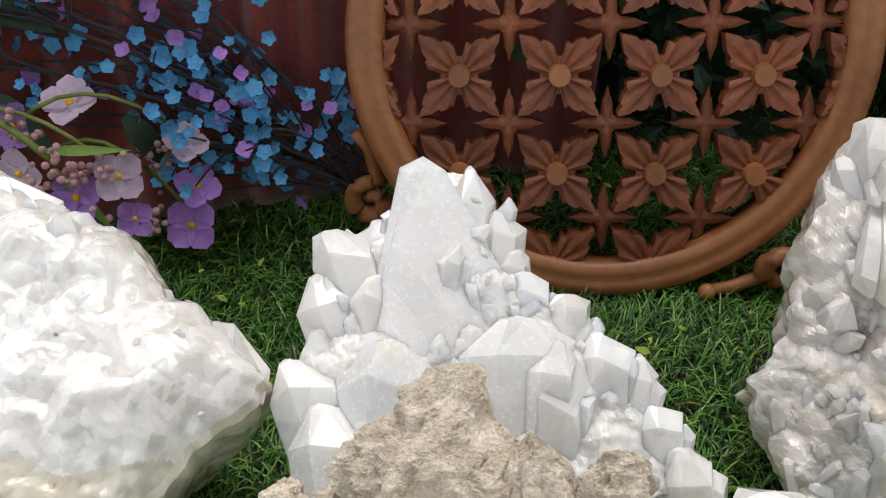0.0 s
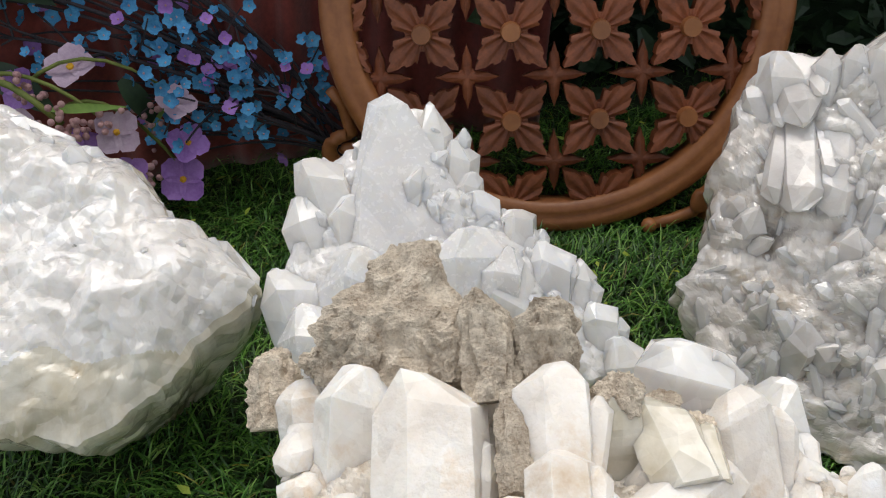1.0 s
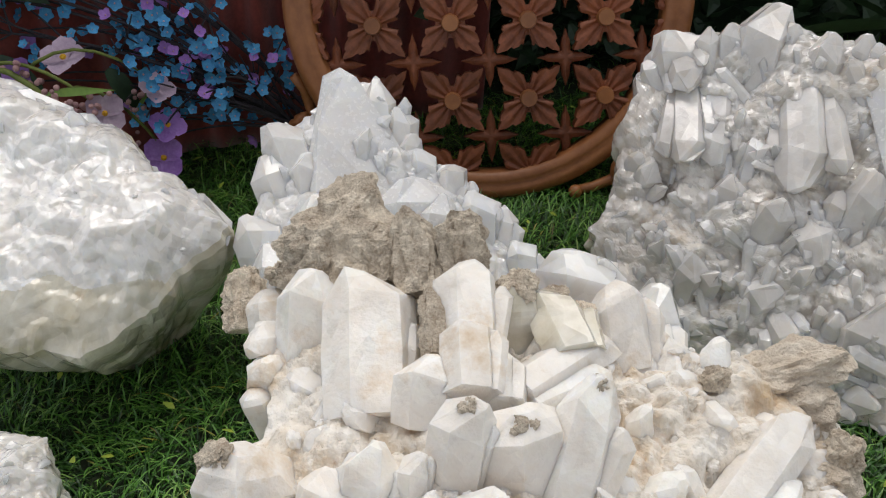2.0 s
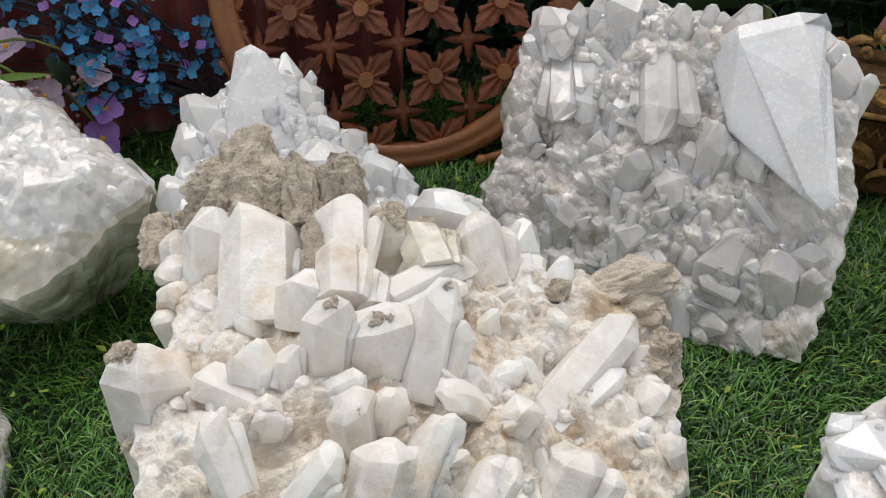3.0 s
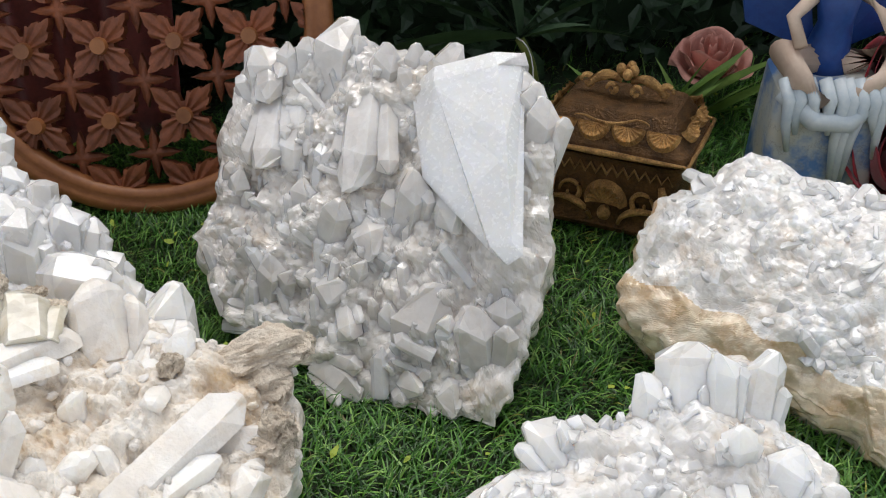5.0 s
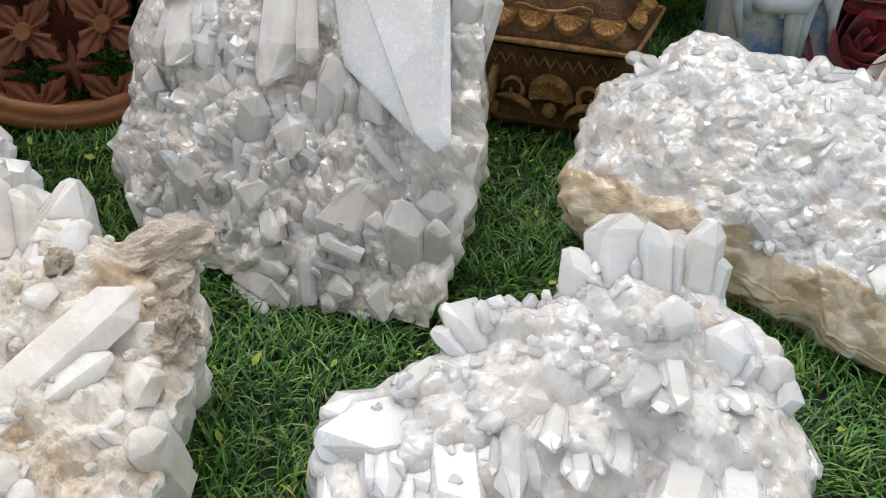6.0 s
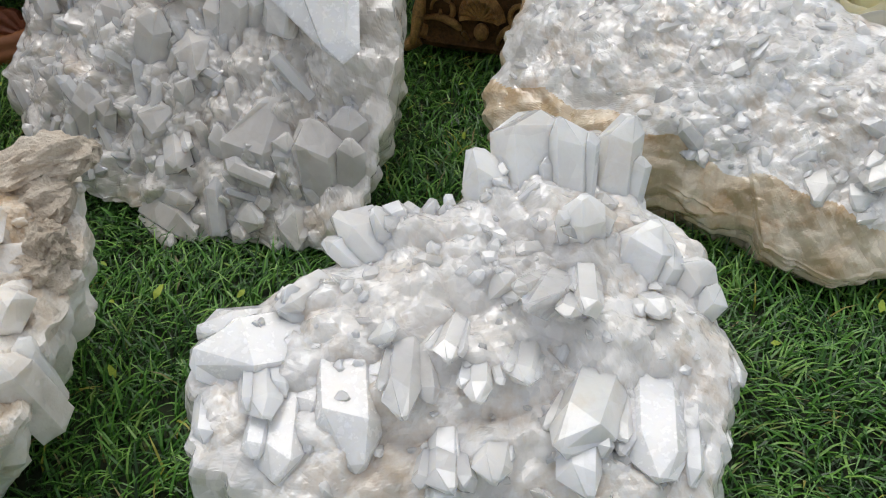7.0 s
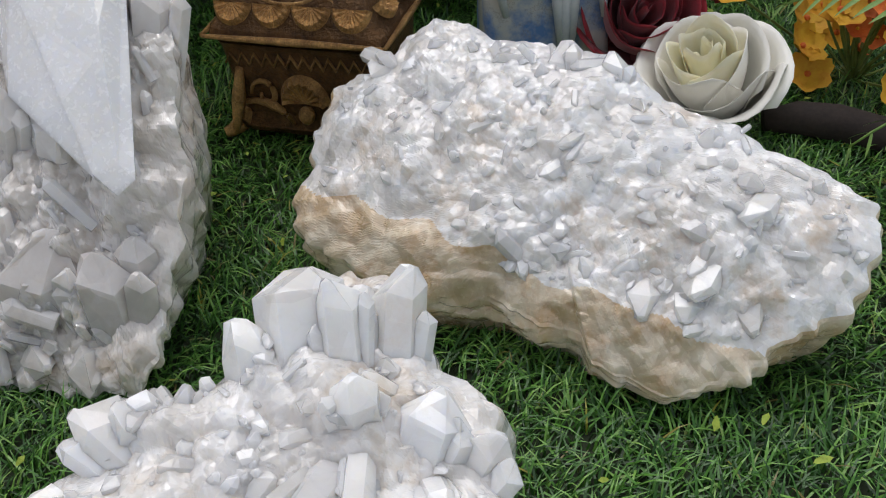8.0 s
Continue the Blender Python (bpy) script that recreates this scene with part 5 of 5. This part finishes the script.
for s in (-1, 1):
    relief_line([Vector((s * (0.012 + 0.008 * t + 0.014 * t * t), -0.039 - 0.003 * math.sin(t * 3), 0.014 + 0.030 * t - 0.016 * t * t)) for t in np.linspace(0, 1.4, 12)], 0.0032)
    relief_line([Vector((s * (0.030 + 0.011 * math.cos(a) * (1 - a / 9)), -0.0395, 0.033 + 0.011 * math.sin(a) * (1 - a / 9))) for a in np.linspace(0, 6.5, 22)], 0.0024)
    relief_line([Vector((s * (0.046 + 0.010 * t), -0.040 - 0.006 * t * t, 0.050 - 0.040 * t)) for t in np.linspace(0, 1, 8)], 0.0055, "corner_leaf")
    relief_line([Vector((s * (0.046 + 0.010 * t), 0.040 + 0.006 * t * t, 0.050 - 0.040 * t)) for t in np.linspace(0, 1, 8)], 0.0055, "corner_leaf")
    for e in (-1, 1):
        relief_line([Vector((s * (0.050 + 0.016 * t * t), e * (0.034 + 0.012 * t * t), 0.016 * (1 - t) + 0.004 + 0.010 * max(0, t - 0.8))) for t in np.linspace(0, 1, 8)], 0.007, "foot")
    relief_line([Vector((s * (0.004 + 0.030 * t), 0, 0.101 + 0.010 * math.sin(math.pi * (0.25 + 0.75 * t)) )) for t in np.linspace(0, 1, 12)], 0.0042, "handle")
    relief_line([Vector((s * (0.033 + 0.006 * math.cos(a) * (1 - a / 8)), 0, 0.104 + 0.006 * math.sin(a) * (1 - a / 8))) for a in np.linspace(0, 6, 26)], 0.003, "handle")
    relief_line([Vector((s * (0.010 + 0.005 * math.cos(a) * (1 - a / 8)), -0.006, 0.103 + 0.005 * math.sin(a) * (1 - a / 8))) for a in np.linspace(0, 6, 26)], 0.0026, "handle")
relief_line([Vector((0.028 * math.cos(a) * (1 + 0.1 * math.cos(4 * a)), -0.034 + 0.003 * math.sin(2 * a) - 0.002, 0.0925 + 0.002 * math.sin(3 * a))) for a in np.linspace(0, 3.14, 30)], 0.0012, "vine")
for i in range(5):
    w = i * 1.2566
    bm = bmesh.new()
    bmesh.ops.create_uvsphere(bm, u_segments=10, v_segments=7, radius=0.0042, matrix=pose(0.0055 * math.cos(w), 0.0055 * math.sin(w), 0.116 + 0.002 * math.sin(2 * w)))
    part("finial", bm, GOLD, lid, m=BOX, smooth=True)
relief_line([Vector((-0.055 + 0.11 * i / 24, -0.0405, 0.053 + 0.007 * (i % 2))) for i in range(25)], 0.0016, "zigzag")
for y in (-0.0455, 0.0455):
    relief_line([Vector((-0.0655 + 0.131 * t, y, 0.0715)) for t in np.linspace(0, 1, 12)], 0.0026, "lid_moulding")
for x in (-0.0665, 0.0665):
    relief_line([Vector((x, -0.045 + 0.09 * t, 0.0715)) for t in np.linspace(0, 1, 8)], 0.0026, "lid_moulding")


# ---- roses ----
def petal_mesh(mat, r, high, wide, flare, seed):
    """One cupped petal with a rolled, uneven rim, standing at distance r from the axis."""
    q = random.Random(seed)
    n, k = 12, 9
    ph = q.uniform(0, 6)
    verts, faces = [], []
    for j in range(k + 1):
        t = j / k
        for i in range(n + 1):
            s = 2 * i / n - 1
            a = s * wide * (0.55 + 0.45 * math.sin(math.pi * min(1, 0.2 + 0.6 * t)))
            top = high * (1 - 0.30 * s * s * s * s - 0.06 * math.sin(5 * s + ph))
            out = r * (0.25 + 0.75 * math.sin(min(1, t * 1.25) * math.pi / 2)) + flare * max(0, t - 0.72) ** 1.3 * 3.2 * (1 + 0.3 * math.sin(4 * s + ph))
            z = top * t - flare * 1.4 * max(0, t - 0.82) ** 1.2 * 2.0
            verts.append((out * math.sin(a), -out * math.cos(a), z))
    for j in range(k):
        for i in range(n):
            a = j * (n + 1) + i
            faces.append((a, a + 1, a + n + 2, a + n + 1))
    return mesh_from("petal", verts, faces, mat, True)


def rose(at, aim, size, mat, label, whorls, seed, group="", heart=None):
    r = random.Random(seed)
    root = thing("rose", (at[0], at[1], 0), label, "artificial rose", group)
    base = Matrix.Translation(at) @ Vector(aim).to_track_quat("Z", "Y").to_matrix().to_4x4() @ Matrix.Scale(size, 4)
    for ring, (dist, high, wide, flare, count) in enumerate(whorls):
        for k in range(count):
            ob = put("petal", petal_mesh(heart if heart and ring < 3 else mat, dist, high * r.uniform(0.94, 1.05), wide, flare, seed * 50 + ring * 9 + k), root, base @ Matrix.Rotation(2 * math.pi * (k + 0.37 * ring) / count + r.uniform(-0.15, 0.15), 4, "Z") @ pose(0, 0, 0, r.uniform(-3, 5)))
            mod = ob.modifiers.new("thickness", "SOLIDIFY")
            mod.thickness = 0.006
    v, f = tube([base @ Vector((0, 0, z)) for z in (-0.02, 0.10, 0.22)], [0.16 * size, 0.30 * size, 0.34 * size], 12)
    put("calyx", mesh_from("calyx", v, f, LEAF, True), root)
    for k in range(4):
        leaf(root, base @ Vector((0, 0, 0.02)), base @ Vector((0.7 * math.cos(k * 1.6 + seed), 0.7 * math.sin(k * 1.6 + seed), 0.02)), SLIM, 0.05)
    return root


FULL = ((0.08, 1.12, 1.9, 0.01, 2), (0.20, 1.14, 1.7, 0.02, 2), (0.34, 1.18, 1.6, 0.03, 3), (0.48, 1.22, 1.5, 0.04, 3), (0.62, 1.22, 1.4, 0.07, 3), (0.74, 1.14, 1.3, 0.14, 3), (0.80, 0.95, 1.2, 0.20, 3))
BUDDING = ((0.10, 1.0, 1.6, 0.0, 2), (0.26, 1.0, 1.4, 0.02, 3), (0.44, 0.98, 1.25, 0.05, 3), (0.62, 0.86, 1.1, 0.16, 4), (0.72, 0.62, 1.0, 0.30, 4))
IVORY_WHORLS = ((0.10, 1.10, 1.9, 0.01, 2), (0.22, 1.12, 1.8, 0.03, 3), (0.36, 1.12, 1.7, 0.05, 3), (0.50, 1.08, 1.6, 0.09, 3), (0.62, 1.0, 1.5, 0.16, 3), (0.72, 0.88, 1.4, 0.26, 4))
rose((0.752, 0.310, 0.012), (-0.32, -0.08, 0.93), 0.056, IVORY, "large open ivory-white rose with a yellow heart", IVORY_WHORLS, 1, heart=IVORY_HEART)
rose((0.725, 0.395, 0.035), (-0.1, -0.7, 0.7), 0.048, CRIMSON, "deep crimson artificial rose beside the figurine", FULL, 2, "crimson roses")
rose((0.735, 0.42, 0.100), (-0.2, -0.8, 0.6), 0.048, CRIMSON, "deep crimson artificial rose beside the figurine", FULL, 3, "crimson roses")
rose((0.800, 0.43, 0.06), (0.1, -0.7, 0.7), 0.045, CRIMSON, "deep crimson artificial rose beside the figurine", FULL, 4, "crimson roses")
rose((0.645, 0.605, 0.035), (-0.1, -0.25, 0.95), 0.044, BLUSH, "dusty pink rose in front of the leaf wall", BUDDING, 5)
sprig = thing("leaf_sprig", (0.58, 0.56, 0), "sprig of pointed green leaves behind the box", "plant")
rs = random.Random(12)
for k in range(16):
    x = 0.50 + 0.014 * k
    leaf(sprig, (0.58 + rs.gauss(0, 0.015), 0.56, 0.0), (x, 0.545 + rs.gauss(0, 0.015), 0.055 + rs.uniform(0, 0.05)), SLIM, 0.05, rs.uniform(-1, 1))


# ---- figurine ----
def statue():
    """A seated figure on a tall block, one plain solid."""
    m, n, l, p = material("painted_stone")
    cloud, vein = noise_node(n, l, 22, 5, 0.6), noise_node(n, l, 45, 6, 0.7)
    col = ramp(n, l, cloud.outputs["Fac"], ((0.40, (0.10, 0.22, 0.48)), (0.50, (0.48, 0.52, 0.52)), (0.66, (0.60, 0.57, 0.46)))).outputs["Color"]
    col = mix(n, l, ramp(n, l, vein.outputs["Fac"], ((0.49, (0, 0, 0)), (0.50, (0.6, 0.6, 0.6)), (0.51, (0, 0, 0)))).outputs["Color"], col, (0.20, 0.18, 0.16))
    l.new(col, p.inputs["Base Color"])
    p.inputs["Roughness"].default_value = 0.45
    cloth = plain("pale_blue_glaze", (0.70, 0.74, 0.74), (0.46, 0.56, 0.64), 0.4, 30)
    deep = plain("cobalt_glaze", (0.02, 0.09, 0.34), (0.01, 0.04, 0.20), 0.35, 30)
    bm = bmesh.new()
    mats = [m, cloth, STATUE, deep]

    def add(data, k, smooth=True):
        v, f = data
        made = [bm.verts.new(q) for q in v]
        for q in f:
            try:
                face = bm.faces.new([made[i] for i in q])
                face.material_index, face.smooth = k, smooth
            except ValueError:
                pass

    add(block_loft(((0.044, 0.040, 0.0), (0.045, 0.041, 0.01), (0.042, 0.038, 0.08), (0.039, 0.035, 0.118), (0.035, 0.031, 0.124))), 0, False)
    for x0, x1, drop in ((-0.036, -0.028, 0.045), (-0.028, -0.024, 0.03), (-0.018, -0.008, 0.02), (-0.006, 0.0, 0.03), (0.004, 0.008, 0.07), (0.010, 0.012, 0.085), (0.018, 0.016, 0.07), (0.026, 0.034, 0.03), (0.034, 0.037, 0.05)):
        add(tube([(x0, -0.030, 0.128), (x0 + 0.004, -0.042, 0.115), ((x0 + x1) / 2, -0.043, 0.118 - drop * 0.5), (x1, -0.043, 0.118 - drop)], [0.005, 0.0052, 0.004, 0.002], 10), 1)
    add(tube([(-0.036, -0.03, 0.118), (-0.012, -0.045, 0.100), (0.012, -0.044, 0.098), (0.036, -0.03, 0.116)], [0.008, 0.008, 0.008, 0.008], 10), 1)
    add(tube([(-0.010, 0.0, 0.130), (-0.036, -0.012, 0.142), (-0.024, -0.036, 0.128), (-0.006, -0.042, 0.114)], [0.014, 0.011, 0.009, 0.006], 12), 2)
    add(tube([(0.012, 0.0, 0.130), (0.046, -0.006, 0.142), (0.038, -0.030, 0.128), (0.014, -0.036, 0.118)], [0.014, 0.011, 0.009, 0.006], 12), 2)
    add(tube([(0, 0.004, 0.122), (0, 0.004, 0.140), (0.001, 0.0, 0.162), (0, 0.0, 0.185), (0, 0.002, 0.196)], [0.020, 0.017, 0.013, 0.017, 0.008], 14), 3)
    add(tube([(0, 0.002, 0.194), (0, 0.0, 0.204), (0, 0.0, 0.222), (0, 0.0, 0.232)], [0.006, 0.010, 0.012, 0.006], 12), 2)
    add(tube([(-0.014, 0.0, 0.186), (-0.032, -0.006, 0.168), (-0.026, -0.022, 0.150)], [0.006, 0.0055, 0.005], 10), 2)
    add(tube([(0.014, 0.0, 0.186), (0.036, -0.004, 0.168), (0.046, -0.012, 0.148)], [0.006, 0.0055, 0.005], 10), 2)
    for s in (-1, 1):
        add(([(s * 0.006, 0.016, 0.13), (s * 0.06, 0.03, 0.15), (s * 0.075, 0.032, 0.22), (s * 0.03, 0.03, 0.25), (s * 0.006, 0.022, 0.13), (s * 0.06, 0.036, 0.15), (s * 0.075, 0.038, 0.22), (s * 0.03, 0.036, 0.25)],
             [(0, 1, 2, 3), (7, 6, 5, 4), (0, 4, 5, 1), (1, 5, 6, 2), (2, 6, 7, 3), (3, 7, 4, 0)]), 3, False)
    bmesh.ops.recalc_face_normals(bm, faces=bm.faces)
    me = bpy.data.meshes.new("figurine")
    bm.to_mesh(me)
    bm.free()
    for x in mats:
        me.materials.append(x)
    ob = new("figurine", me)
    ob.matrix_basis = pose(0.665, 0.415, 0, 0, 0, -12)
    tagged(ob, "painted resin fairy statuette seated on a marbled blue block", "statuette")


statue()


# ---- fern, yellow blooms and root at the far end ----
fern = thing("fern", (0.90, 0.24, 0), "bright green artificial fern frond arching over the grass", "plant")
for a, b, sag in (((0.92, 0.20, 0.0), (0.785, 0.305, 0.085), (0, 0, 0.045)), ((0.93, 0.24, 0.0), (0.83, 0.37, 0.09), (0, 0, 0.05)), ((0.94, 0.18, 0.0), (0.775, 0.205, 0.045), (0, 0, 0.045))):
    line = bend(a, b, sag, 16)
    v, f = tube(line, [0.0016 - 0.00006 * i for i in range(16)], 6)
    stem = put("frond_stem", mesh_from("frond_stem", v, f, LEAF_LIT, True), fern)
    for i in range(3, 16):
        d = (line[min(i + 1, 15)] - line[i - 1]).normalized()
        side = d.cross(Vector((0, 0, 1))).normalized()
        for s in (-1, 1):
            reach = 0.045 * (1.15 - i / 16)
            leaf(stem, line[i], line[i] + d * reach * 0.7 + side * s * reach + Vector((0, 0, -0.004)), SLIM, 0.05, 0.3 * s)
blooms = thing("yellow_blooms", (0.86, 0.31, 0), "bunch of yellow and orange artificial blooms", "artificial flowers")
ry = random.Random(21)
SUNNY = [petal_flower("bloom", 6, 0.016, 0.008, YELLOW, 0.5, ORANGE), petal_flower("bloom", 5, 0.009, 0.005, ORANGE, 0.6, YELLOW)]
for k in range(26):
    at = Vector((0.865 + ry.gauss(0, 0.032), 0.325 + ry.gauss(0, 0.028), max(0.016, 0.045 + ry.gauss(0, 0.018))))
    v, f = tube(bend((0.87, 0.33, 0.0), at, (0, 0.004, 0), 4), [0.0011] * 4, 4)
    stem = put("stem", mesh_from("stem", v, f, STEM_GREEN), blooms)
    put("bloom", SUNNY[k % 3 == 0], stem, Matrix.Translation(at) @ Vector((ry.gauss(0, 0.4), -0.6, 0.8)).to_track_quat("Z", "Y").to_matrix().to_4x4() @ Matrix.Rotation(k, 4, "Z"))
line = [Vector((0.775 + 0.02 * i, 0.290 - 0.012 * i + 0.006 * math.sin(i * 1.3), 0.012 + 0.002 * math.sin(i))) for i in range(7)]
v, f = tube(line, [0.007, 0.011, 0.012, 0.011, 0.010, 0.010, 0.007], 12)
tagged(new("driftwood", mesh_from("driftwood", v, f, ROOT, True)), "dark knobbly piece of driftwood lying on the grass", "driftwood")


# ---- clear point at the back of the chalky cluster, small cluster beside it ----
grow(C.root, Vector((0.186, 0.175, 0.055)), Vector((0.184, 0.206, 0.118)), 0.038, Q_SUGAR, 2, 0.9, label="clear glassy point", tip=0.3, face=C.face)
G = Cluster("quartz_cluster", "small frosty quartz cluster lying on the grass", (-0.170, 0.125, 0.045), (0.1, -0.3, 0.95),
            ((-4.5, 3.5), (-1, 4.6), (1.5, 4.2), (2.4, 2.2), (3.0, 0.5), (3.4, -2.5), (1.0, -4.5), (-4, -4)), Q_WHITE, 1.2, (0, 0, -1), 0.9, 71, 1.4, 0.25, Q_SUGAR_BASE, None, 0.4)
G.scatter(22, (0.8, 1.8), (0.5, 1.3), 0.4, 0.6)
